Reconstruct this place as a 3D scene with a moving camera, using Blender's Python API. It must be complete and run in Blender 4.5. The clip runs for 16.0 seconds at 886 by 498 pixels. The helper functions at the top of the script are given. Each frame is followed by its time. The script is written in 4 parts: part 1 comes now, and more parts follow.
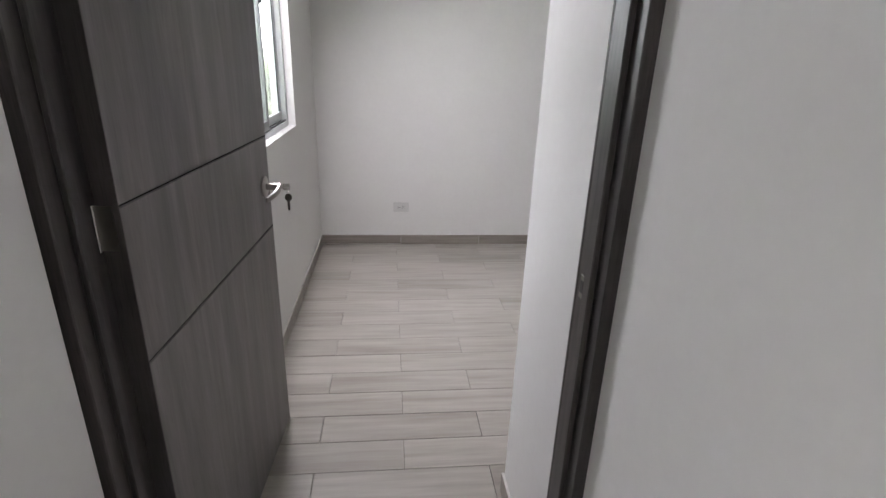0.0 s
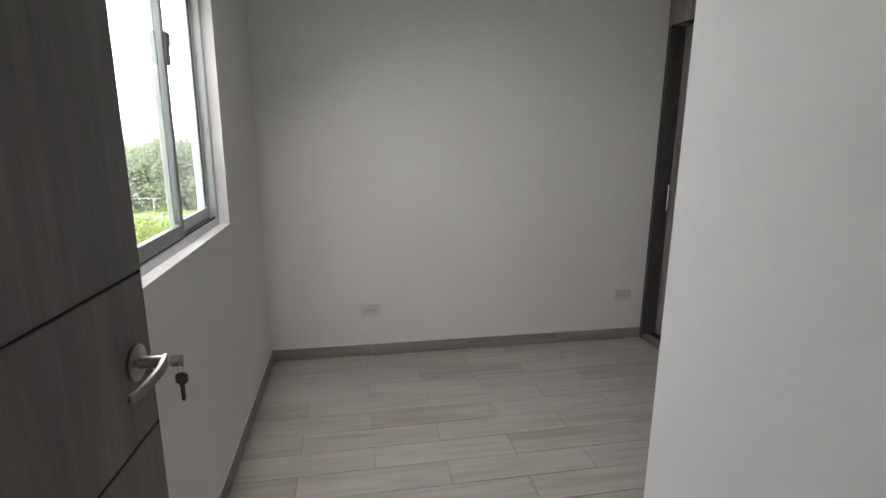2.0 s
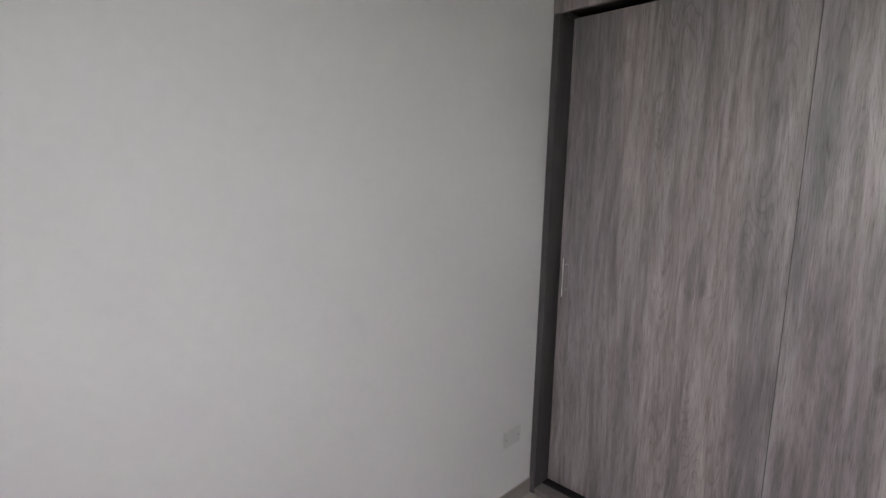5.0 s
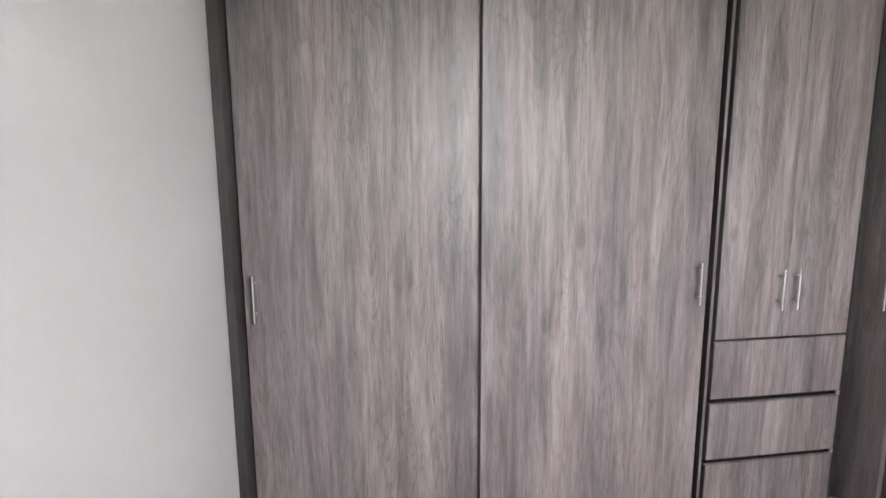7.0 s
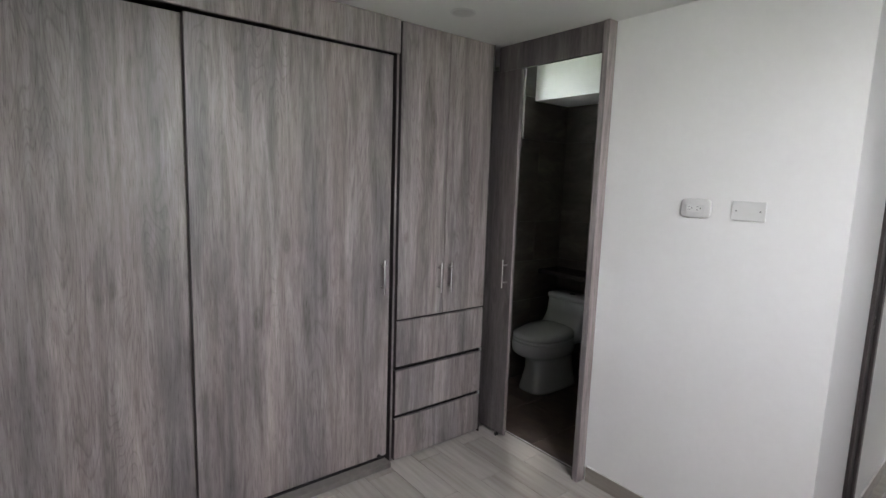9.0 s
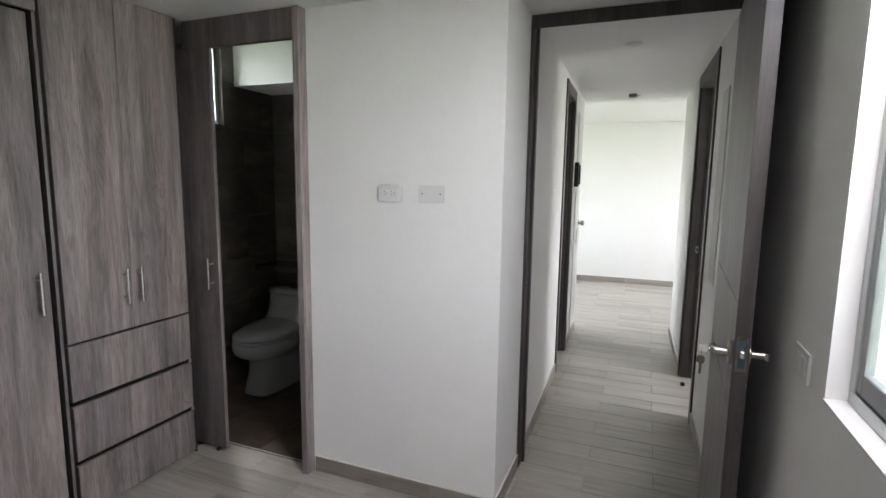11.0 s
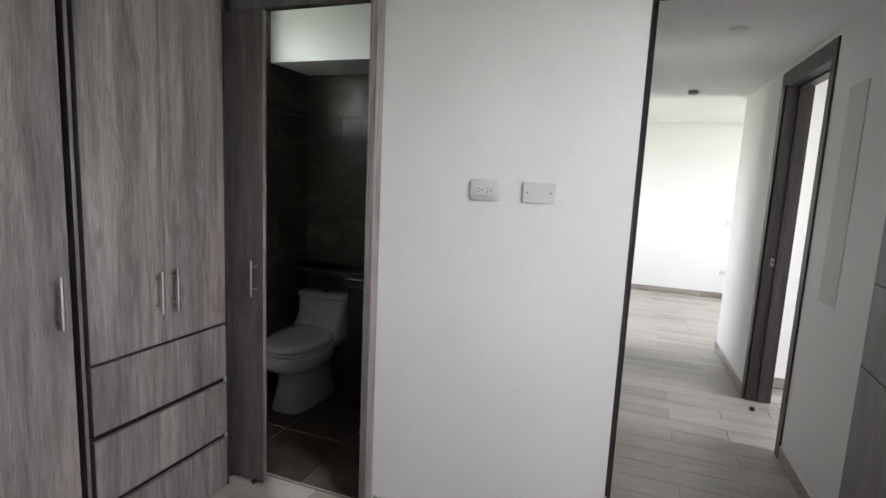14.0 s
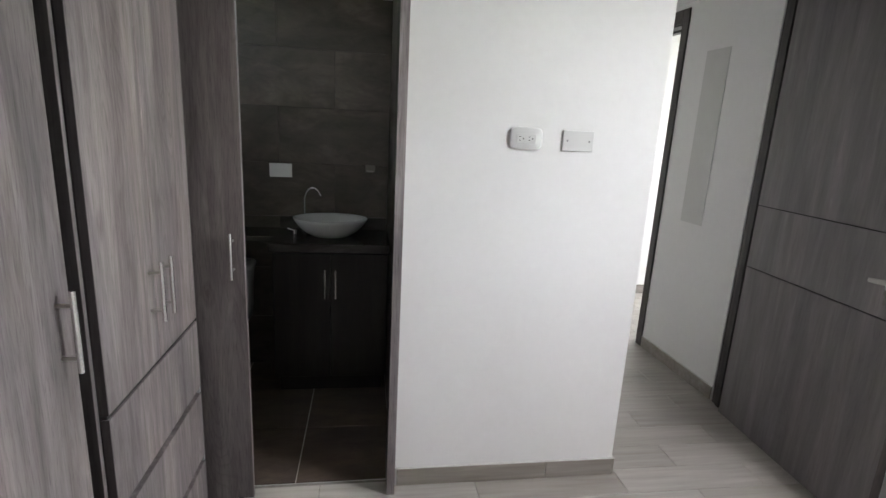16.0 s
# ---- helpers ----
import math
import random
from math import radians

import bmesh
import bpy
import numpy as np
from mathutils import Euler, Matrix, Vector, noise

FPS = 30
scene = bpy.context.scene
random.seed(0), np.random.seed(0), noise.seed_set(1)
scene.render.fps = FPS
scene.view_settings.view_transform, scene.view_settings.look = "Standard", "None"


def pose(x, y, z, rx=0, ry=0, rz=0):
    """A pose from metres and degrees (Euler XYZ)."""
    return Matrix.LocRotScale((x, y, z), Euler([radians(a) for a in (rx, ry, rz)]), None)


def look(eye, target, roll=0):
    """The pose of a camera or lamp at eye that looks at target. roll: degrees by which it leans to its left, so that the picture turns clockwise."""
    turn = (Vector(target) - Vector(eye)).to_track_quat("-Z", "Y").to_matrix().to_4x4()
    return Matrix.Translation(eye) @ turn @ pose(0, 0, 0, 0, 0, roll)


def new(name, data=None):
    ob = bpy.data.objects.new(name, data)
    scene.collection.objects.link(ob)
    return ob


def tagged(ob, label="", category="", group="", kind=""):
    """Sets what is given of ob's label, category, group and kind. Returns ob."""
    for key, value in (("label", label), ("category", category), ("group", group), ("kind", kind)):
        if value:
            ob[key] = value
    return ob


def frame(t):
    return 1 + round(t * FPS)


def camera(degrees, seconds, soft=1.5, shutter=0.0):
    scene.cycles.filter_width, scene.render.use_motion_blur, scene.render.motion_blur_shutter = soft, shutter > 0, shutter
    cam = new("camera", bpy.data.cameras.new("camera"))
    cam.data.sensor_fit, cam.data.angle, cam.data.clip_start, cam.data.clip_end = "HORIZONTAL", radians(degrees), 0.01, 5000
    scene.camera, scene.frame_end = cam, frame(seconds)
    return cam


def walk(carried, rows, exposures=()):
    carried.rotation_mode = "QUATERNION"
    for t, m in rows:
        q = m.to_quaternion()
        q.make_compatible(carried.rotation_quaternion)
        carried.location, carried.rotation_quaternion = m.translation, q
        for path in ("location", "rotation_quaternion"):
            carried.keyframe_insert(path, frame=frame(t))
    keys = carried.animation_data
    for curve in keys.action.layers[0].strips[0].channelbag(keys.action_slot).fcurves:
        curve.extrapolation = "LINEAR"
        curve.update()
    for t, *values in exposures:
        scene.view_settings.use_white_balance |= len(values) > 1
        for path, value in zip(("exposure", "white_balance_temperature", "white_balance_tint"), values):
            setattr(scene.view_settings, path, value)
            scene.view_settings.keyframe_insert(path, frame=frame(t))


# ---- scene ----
cam = camera(82.2, 16.0)
PATH = [
    (0, (-0.382, -1.316, 1.389), (-0.177, 0.547, 0.693), 2.0),
    (0.5, (-0.395, -1.258, 1.32), (-0.194, 0.573, 0.541), 2.8),
    (0.7, (-0.41, -1.19, 1.329), (-0.188, 0.674, 0.639), 3.3),
    (1, (-0.444, -1.066, 1.374), (-0.171, 0.839, 0.831), 3.9),
    (1.5, (-0.458, -0.854, 1.379), (-0.125, 1.075, 0.966), 2.4),
    (2, (-0.4, -0.573, 1.387), (-0.05, 1.348, 0.953), 0.4),
    (2.5, (-0.391, -0.306, 1.386), (0.039, 1.593, 0.929), 0.8),
    (3, (-0.386, -0.073, 1.393), (0.153, 1.794, 0.921), 1.9),
    (3.5, (-0.341, 0.211, 1.369), (0.272, 2.063, 0.929), 1.6),
    (3.7, (-0.351, 0.336, 1.383), (0.354, 2.164, 0.978), 2.2),
    (5.8, (-0.111, 1.745, 1.436), (1.655, 2.633, 1.132), 0.4),
    (6, (-0.087, 1.802, 1.441), (1.752, 2.523, 1.128), 0.6),
    (6.5, (-0.043, 1.979, 1.442), (1.927, 2.08, 1.112), 0.6),
    (7, (-0.133, 2.049, 1.434), (1.823, 1.762, 1.136), -0.3),
    (7.5, (-0.331, 2.132, 1.435), (1.527, 1.476, 1.094), -0.7),
    (8, (-0.426, 2.112, 1.486), (1.326, 1.216, 1.127), -0.2),
    (8.5, (-0.464, 2.099, 1.496), (1.228, 1.083, 1.173), 1.4),
    (9, (-0.475, 2.091, 1.482), (1.076, 0.857, 1.215), 1.9),
    (9.5, (-0.484, 2.075, 1.491), (0.789, 0.541, 1.318), 1.9),
    (10, (-0.52, 2.026, 1.506), (0.47, 0.294, 1.372), 1.3),
    (10.2, (-0.527, 2.02, 1.499), (0.363, 0.234, 1.361), 0.8),
    (12.5, (-0.547, 1.97, 1.43), (0.093, 0.137, 0.95), 0.5),
    (13, (-0.496, 1.947, 1.478), (0.106, 0.063, 1.177), 2.1),
    (13.5, (-0.28, 1.865, 1.455), (0.392, -0.003, 1.208), 2.6),
    (14, (-0.005, 1.808, 1.441), (0.683, -0.049, 1.165), 2.7),
    (14.5, (0.32, 1.855, 1.447), (0.89, -0.037, 1.136), 2.8),
    (15, (0.584, 1.757, 1.445), (1.046, -0.153, 1.069), 2.0),
    (15.5, (0.87, 1.686, 1.438), (1.012, -0.264, 1.017), 2.4),
    (16, (1.072, 1.799, 1.422), (0.767, -0.124, 0.964), 3.0),
]
walk(cam, [(t, look(eye, target, roll)) for t, eye, target, roll in PATH],
     exposures=[(0, 4.38, 6400, 13), (0.5, 4.43, 6400, 13), (1.5, 4.15, 6500, 12), (2.0, 3.72, 6600, 10), (2.5, 3.64, 6800, 7), (3.0, 3.39, 6700, 4), (3.5, 3.64, 6400, 8), (3.7, 3.68, 6350, 10),
                (5.8, 4.40, 6380, 15), (6.0, 4.45, 6380, 15), (6.5, 4.85, 6380, 16), (7.0, 5.00, 6380, 16), (8.0, 4.20, 6350, 12), (9.5, 4.16, 6350, 11), (10.2, 4.11, 6350, 11),
                (12.5, 3.80, 6450, 8), (13.0, 3.75, 6450, 8), (13.5, 3.98, 6450, 10), (14.0, 4.10, 6350, 11), (15.0, 4.20, 6350, 10), (16.0, 4.50, 6350, 10)])

# ---------------------------------------------------------------- world and light
world = bpy.data.worlds.new("sky")
world.use_nodes = True
scene.world = world
wn = world.node_tree
sky = wn.nodes.new("ShaderNodeTexSky")
sky.sky_type = "NISHITA"
sky.sun_disc = False
sky.sun_elevation = radians(64)
sky.sun_rotation = radians(140)
sky.air_density, sky.dust_density, sky.ozone_density = 1.0, 1.0, 0.6
pale = wn.nodes.new("ShaderNodeHueSaturation")
pale.inputs["Saturation"].default_value = 0.22
wn.links.new(sky.outputs[0], pale.inputs["Color"])
wn.links.new(pale.outputs[0], wn.nodes["Background"].inputs[0])
wn.nodes["Background"].inputs[1].default_value = 0.15
sun_data = bpy.data.lights.new("sun", "SUN")
sun_data.energy, sun_data.angle, sun_data.color = 1.0, radians(20), (1.0, 0.96, 0.9)
sun = new("sun", sun_data)
sun.matrix_world = look((19, -22, 60), (0, 0, 0))


def daylight(name, eye, target, width, height, watts, colour=(1.0, 0.955, 0.985), spread=172):
    """Soft daylight that enters through a window's opening."""
    d = bpy.data.lights.new(name, "AREA")
    d.shape, d.size, d.size_y, d.energy, d.color = "RECTANGLE", width, height, watts, colour
    d.spread = radians(spread)
    ob = new(name, d)
    ob.matrix_world = look(eye, target)
    return ob


daylight("window_daylight", (-0.960, 1.10, 2.100), (-0.560, 1.02, 1.50), 0.68, 0.15, 1.15, spread=150)
daylight("living_daylight", (-3.52, -4.55, 1.52), (0, -4.55, 1.3), 1.85, 1.2, 2.3, (1.0, 0.92, 0.935))
daylight("side_room_daylight", (-3.52, -1.3, 1.5), (-1.0, -1.5, 1.1), 1.15, 1.1, 2.4, (1.0, 0.955, 0.955))


# ---------------------------------------------------------------- mesh helpers
def box(bm, x0, x1, y0, y1, z0, z1, bevel=0.0, seg=1, m=None):
    mm = Matrix.LocRotScale(((x0 + x1) / 2, (y0 + y1) / 2, (z0 + z1) / 2), None, (abs(x1 - x0), abs(y1 - y0), abs(z1 - z0)))
    if m is not None:
        mm = m @ mm
    vs = bmesh.ops.create_cube(bm, size=1, matrix=mm)["verts"]
    if bevel:
        es = list({e for v in vs for e in v.link_edges})
        bmesh.ops.bevel(bm, geom=es, offset=bevel, segments=seg, affect="EDGES", profile=0.5)
    return bm


def boxed(*args, **kw):
    return box(bmesh.new(), *args, **kw)


def rod(bm, p0, p1, r, seg=16, r2=None):
    p0, p1 = Vector(p0), Vector(p1)
    d = p1 - p0
    q = d.to_track_quat("Z", "Y").to_matrix().to_4x4()
    bmesh.ops.create_cone(bm, cap_ends=True, segments=seg, radius1=r, radius2=r if r2 is None else r2, depth=d.length,
                          matrix=Matrix.Translation((p0 + p1) / 2) @ q)
    return bm


def loft(bm, rings, cap=True, smooth=True):
    rows = [[bm.verts.new(p) for p in ring] for ring in rings]
    n = len(rows[0])
    for a, b in zip(rows, rows[1:]):
        for i in range(n):
            f = bm.faces.new((a[i], a[(i + 1) % n], b[(i + 1) % n], b[i]))
            f.smooth = smooth
    if cap:
        bm.faces.new(list(reversed(rows[0])))
        bm.faces.new(rows[-1])
    return bm


def oval(cx, cy, z, rx, ry, n=28, power=2.0):
    out = []
    for i in range(n):
        a = 2 * math.pi * i / n
        c, s = math.cos(a), math.sin(a)
        out.append((cx + rx * math.copysign(abs(c) ** (2 / power), c), cy + ry * math.copysign(abs(s) ** (2 / power), s), z))
    return out


def tube(bm, pts, r, seg=10):
    pts = [Vector(p) for p in pts]
    rings = []
    for i, p in enumerate(pts):
        d = (pts[min(i + 1, len(pts) - 1)] - pts[max(i - 1, 0)]).normalized()
        a = d.orthogonal().normalized() if i == 0 else (u - d * u.dot(d)).normalized()
        u, b = a, d.cross(a)
        rings.append([p + r * (math.cos(2 * math.pi * k / seg) * a + math.sin(2 * math.pi * k / seg) * b) for k in range(seg)])
    return loft(bm, rings)


def shade(bm, angle=0.6):
    for f in bm.faces:
        f.smooth = True
    for e in bm.edges:
        e.smooth = len(e.link_faces) == 2 and e.calc_face_angle(0) < angle
    return bm


def obj(name, bm, material):
    me = bpy.data.meshes.new(name)
    bmesh.ops.recalc_face_normals(bm, faces=bm.faces)
    bm.to_mesh(me)
    bm.free()
    me.materials.append(material)
    return new(name, me)


def part(name, bm, material, parent, label=""):
    ob = obj(name, bm, material)
    ob.parent = parent
    ob.matrix_parent_inverse = parent.matrix_basis.inverted()
    return tagged(ob, label)


def thing(name, base, label, category, group=""):
    ob = new(name)
    ob.empty_display_size = 0.1
    ob.matrix_basis = Matrix.Translation(base)
    return tagged(ob, label, category, group)


def setting(name, bm, material, label, category):
    return tagged(obj(name, bm, material), label, category, "", "structure")


# ---------------------------------------------------------------- materials
def shader(name):
    m = bpy.data.materials.new(name)
    m.use_nodes = True
    nt = m.node_tree
    return m, nt, nt.nodes["Principled BSDF"]


def add(nt, kind, **values):
    n = nt.nodes.new(kind)
    for key, value in values.items():
        n.inputs[key.replace("_", " ")].default_value = value
    return n


def ramp(nt, fac, *stops):
    r = nt.nodes.new("ShaderNodeValToRGB")
    els = r.color_ramp.elements
    while len(els) < len(stops):
        els.new(0.5)
    for e, (pos, col) in zip(els, stops):
        e.position, e.color = pos, (*col, 1)
    nt.links.new(fac, r.inputs[0])
    return r.outputs[0]


def place(nt, scale, jump=0.0):
    """Object coordinates, stretched, and shifted by each object's own random number."""
    co = nt.nodes.new("ShaderNodeTexCoord")
    mp = nt.nodes.new("ShaderNodeMapping")
    mp.inputs["Scale"].default_value = scale
    nt.links.new(co.outputs["Object"], mp.inputs["Vector"])
    if not jump:
        return mp.outputs[0]
    info = nt.nodes.new("ShaderNodeObjectInfo")
    mul = nt.nodes.new("ShaderNodeMath")
    mul.operation = "MULTIPLY"
    mul.inputs[1].default_value = jump
    nt.links.new(info.outputs["Random"], mul.inputs[0])
    sh = nt.nodes.new("ShaderNodeVectorMath")
    sh.operation = "ADD"
    nt.links.new(mp.outputs[0], sh.inputs[0])
    nt.links.new(mul.outputs[0], sh.inputs[1])
    return sh.outputs[0]


def noisy(nt, vec, scale, detail=4.0, rough=0.55, distort=0.0):
    n = add(nt, "ShaderNodeTexNoise", Scale=scale, Detail=detail, Roughness=rough, Distortion=distort)
    nt.links.new(vec, n.inputs["Vector"])
    return n.outputs["Fac"]


def mix(nt, fac, a, b, mode="MIX"):
    n = nt.nodes.new("ShaderNodeMix")
    n.data_type, n.blend_type = "RGBA", mode
    for sock, v in ((n.inputs[0], fac), (n.inputs[6], a), (n.inputs[7], b)):
        if isinstance(v, (int, float)):
            sock.default_value = v
        elif isinstance(v, tuple):
            sock.default_value = (*v, 1)
        else:
            nt.links.new(v, sock)
    return n.outputs[2]


def bump(nt, bsdf, height, strength, distance=0.002):
    b = add(nt, "ShaderNodeBump", Strength=strength, Distance=distance)
    nt.links.new(height, b.inputs["Height"])
    nt.links.new(b.outputs[0], bsdf.inputs["Normal"])


def plain(name, colour, rough=0.5, metal=0.0, vary=0.12, scale=6.0, relief=0.0, fine=120.0):
    m, nt, bs = shader(name)
    v = place(nt, (1, 1, 1))
    lo = tuple(c * (1 - vary) for c in colour)
    hi = tuple(min(1, c * (1 + vary)) for c in colour)
    col = ramp(nt, noisy(nt, v, scale, 5, 0.6), (0.3, lo), (0.7, hi))
    nt.links.new(col, bs.inputs["Base Color"])
    bs.inputs["Roughness"].default_value, bs.inputs["Metallic"].default_value = rough, metal
    if relief:
        bump(nt, bs, noisy(nt, v, fine, 3, 0.6), relief)
    return m


def laminate(name, dark, mid, light, rough=0.45, along=2, sheen=0.4, grain=1.0):
    """Wood-look laminate: warm and cool streaks of several widths, fine fibres, cathedral lines and small knots."""
    m, nt, bs = shader(name)

    def stretched(k, jump):
        s = [1.0, 1.0, 1.0]
        s[along] = k
        return place(nt, tuple(s), jump)

    v, v2, v3, v4 = stretched(0.085, 9.0), stretched(0.05, 5.0), stretched(0.13, 13.0), stretched(0.42, 21.0)
    col = ramp(nt, noisy(nt, v, 13.0, 5, 0.66, 0.7), (0.30, dark), (0.5, mid), (0.70, light))
    tint = 0.5 + 0.5 * grain
    cool = ramp(nt, noisy(nt, v, 6.5, 3, 0.55, 0.4), (0.36, (0.85, 0.86, 0.88)), (0.50, (1.0, 0.995, 0.99)), (0.66, (1.15, 1.10, 1.08)))
    col = mix(nt, tint, col, cool, "MULTIPLY")
    deep = 1 - 0.33 * grain
    streak = ramp(nt, noisy(nt, v, 36.0, 5, 0.62, 0.5), (0.32, (deep, deep * 0.99, deep * 0.985)), (0.55, (1.0, 1.0, 1.0)), (0.72, (1.16, 1.155, 1.15)))
    col = mix(nt, 1.0, col, streak, "MULTIPLY")
    fibre = ramp(nt, noisy(nt, v2, 330.0, 4, 0.65), (0.32, (0.50, 0.49, 0.485)), (0.47, (1, 1, 1)), (0.70, (1.14, 1.14, 1.14)))
    col = mix(nt, 0.75 * grain, col, fibre, "MULTIPLY")
    field = noisy(nt, v3, 7.0, 1.5, 0.45, 0.2)
    many = nt.nodes.new("ShaderNodeMath")
    many.operation = "MULTIPLY"
    many.inputs[1].default_value = 34.0
    nt.links.new(field, many.inputs[0])
    saw = nt.nodes.new("ShaderNodeMath")
    saw.operation = "FRACT"
    nt.links.new(many.outputs[0], saw.inputs[0])
    lines = ramp(nt, saw.outputs[0], (0.0, (0.62, 0.60, 0.59)), (0.16, (0.96, 0.96, 0.96)), (0.86, (1.05, 1.05, 1.05)), (1.0, (0.72, 0.71, 0.70)))
    patch = ramp(nt, noisy(nt, v3, 4.0, 2, 0.5), (0.47, (0.0, 0.0, 0.0)), (0.60, (0.6 * grain, 0.6 * grain, 0.6 * grain)))
    col = mix(nt, patch, col, mix(nt, 1.0, col, lines, "MULTIPLY"))
    cells = add(nt, "ShaderNodeTexVoronoi", Scale=4.2)
    nt.links.new(v4, cells.inputs["Vector"])
    wob = nt.nodes.new("ShaderNodeMath")
    wob.operation = "MULTIPLY_ADD"
    wob.inputs[1].default_value = 0.10
    nt.links.new(noisy(nt, v4, 30.0, 2, 0.5), wob.inputs[0])
    nt.links.new(cells.outputs["Distance"], wob.inputs[2])
    knot = ramp(nt, wob.outputs[0], (0.075, (0.50, 0.47, 0.455)), (0.10, (0.85, 0.84, 0.83)), (0.115, (0.70, 0.68, 0.67)), (0.15, (1.0, 1.0, 1.0)))
    col = mix(nt, 0.75 * grain, col, knot, "MULTIPLY")
    nt.links.new(col, bs.inputs["Base Color"])
    bs.inputs["Roughness"].default_value = rough
    bs.inputs["Specular IOR Level"].default_value = sheen
    bump(nt, bs, noisy(nt, v, 90.0, 3, 0.6), 0.12, 0.001)
    return m


def plank_tile(name, dark, mid, light):
    """Glazed porcelain plank printed as bleached wood, each one a little different."""
    m, nt, bs = shader(name)
    v = place(nt, (0.07, 1.0, 1.0), 11.0)
    grain = ramp(nt, noisy(nt, v, 40.0, 5, 0.55, 0.3), (0.28, dark), (0.50, mid), (0.72, light))
    bands = ramp(nt, noisy(nt, v, 9.0, 2, 0.5, 0.4), (0.30, (0.70, 0.665, 0.62)), (0.46, (1, 1, 1)))
    col = mix(nt, 0.6, grain, bands, "MULTIPLY")
    info = nt.nodes.new("ShaderNodeObjectInfo")
    tone = ramp(nt, info.outputs["Random"], (0.0, (0.80, 0.785, 0.765)), (0.18, (0.95, 0.945, 0.94)), (1.0, (1.05, 1.05, 1.05)))
    col = mix(nt, 1.0, col, tone, "MULTIPLY")
    nt.links.new(col, bs.inputs["Base Color"])
    rr = ramp(nt, noisy(nt, v, 14.0, 4), (0.3, (0.30, 0.30, 0.30)), (0.7, (0.44, 0.44, 0.44)))
    nt.links.new(rr, bs.inputs["Roughness"])
    bump(nt, bs, noisy(nt, v, 60.0, 4, 0.6), 0.10, 0.001)
    return m


def slate(name, dark, mid, light, rough=0.4):
    m, nt, bs = shader(name)
    v = place(nt, (0.45, 1.0, 1.6), 7.0)
    cloud = ramp(nt, noisy(nt, v, 4.5, 6, 0.62, 0.6), (0.28, dark), (0.52, mid), (0.75, light))
    veins = ramp(nt, noisy(nt, v, 16.0, 6, 0.7, 1.2), (0.30, (0.62, 0.60, 0.58)), (0.55, (1.05, 1.05, 1.05)))
    nt.links.new(mix(nt, 0.8, cloud, veins, "MULTIPLY"), bs.inputs["Base Color"])
    bs.inputs["Roughness"].default_value = rough
    bump(nt, bs, noisy(nt, v, 22.0, 5, 0.6), 0.25, 0.002)
    return m


def wall_paint(name, colour):
    m, nt, bs = shader(name)
    v = place(nt, (1, 1, 1))
    broad = ramp(nt, noisy(nt, v, 1.3, 3, 0.5), (0.3, tuple(c * 0.965 for c in colour)), (0.7, colour))
    fine = ramp(nt, noisy(nt, v, 35.0, 4, 0.6), (0.3, (0.975, 0.975, 0.975)), (0.7, (1, 1, 1)))
    nt.links.new(mix(nt, 1.0, broad, fine, "MULTIPLY"), bs.inputs["Base Color"])
    bs.inputs["Roughness"].default_value = 0.72
    bs.inputs["Specular IOR Level"].default_value = 0.3
    bump(nt, bs, noisy(nt, v, 160.0, 4, 0.65), 0.10, 0.001)
    return m


def stucco(name, colour):
    m, nt, bs = shader(name)
    v = place(nt, (1.0, 1.0, 0.12))
    col = ramp(nt, noisy(nt, v, 24.0, 6, 0.7), (0.25, tuple(c * 0.75 for c in colour)), (0.6, colour))
    nt.links.new(col, bs.inputs["Base Color"])
    bs.inputs["Roughness"].default_value = 0.9
    bump(nt, bs, noisy(nt, v, 45.0, 5, 0.7), 0.8, 0.006)
    return m


def glass(name, tint=(1, 1, 1), rough=0.0):
    m, nt, bs = shader(name)
    bs.inputs["Base Color"].default_value = (*tint, 1)
    bs.inputs["Transmission Weight"].default_value = 1.0
    bs.inputs["Roughness"].default_value = rough
    bs.inputs["IOR"].default_value = 1.45
    return m


def leafy(name, dark, light):
    m, nt, bs = shader(name)
    geo = nt.nodes.new("ShaderNodeNewGeometry")
    col = ramp(nt, geo.outputs["Random Per Island"], (0.0, dark), (1.0, light))
    nt.links.new(col, bs.inputs["Base Color"])
    bs.inputs["Roughness"].default_value = 0.7
    tr = nt.nodes.new("ShaderNodeBsdfTranslucent")
    nt.links.new(col, tr.inputs["Color"])
    ms = nt.nodes.new("ShaderNodeMixShader")
    ms.inputs[0].default_value = 0.58
    nt.links.new(bs.outputs[0], ms.inputs[1])
    nt.links.new(tr.outputs[0], ms.inputs[2])
    nt.links.new(ms.outputs[0], nt.nodes["Material Output"].inputs["Surface"])
    return m


WHITE = wall_paint("white_wall_paint", (0.795, 0.788, 0.779))
CEIL = wall_paint("ceiling_paint", (0.79, 0.787, 0.78))
LAM = laminate("taupe_wood_laminate", (0.165, 0.143, 0.142), (0.262, 0.230, 0.227), (0.365, 0.325, 0.320), 0.42, sheen=0.5)
# Dark banding that also puts the shade of inner faces and gaps into colour.
LAM_EDGE = laminate("dark_edge_and_shade_laminate", (0.022, 0.019, 0.018), (0.034, 0.029, 0.028), (0.050, 0.043, 0.042))
DOOR = laminate("dark_oak_door", (0.122, 0.113, 0.115), (0.158, 0.148, 0.150), (0.198, 0.186, 0.188), 0.45, sheen=0.5, grain=0.4)
# Darker copy of the wardrobe laminate; weak light is put into the colour.
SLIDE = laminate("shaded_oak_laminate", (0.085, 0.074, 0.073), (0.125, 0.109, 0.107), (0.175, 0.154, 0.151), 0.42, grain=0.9)
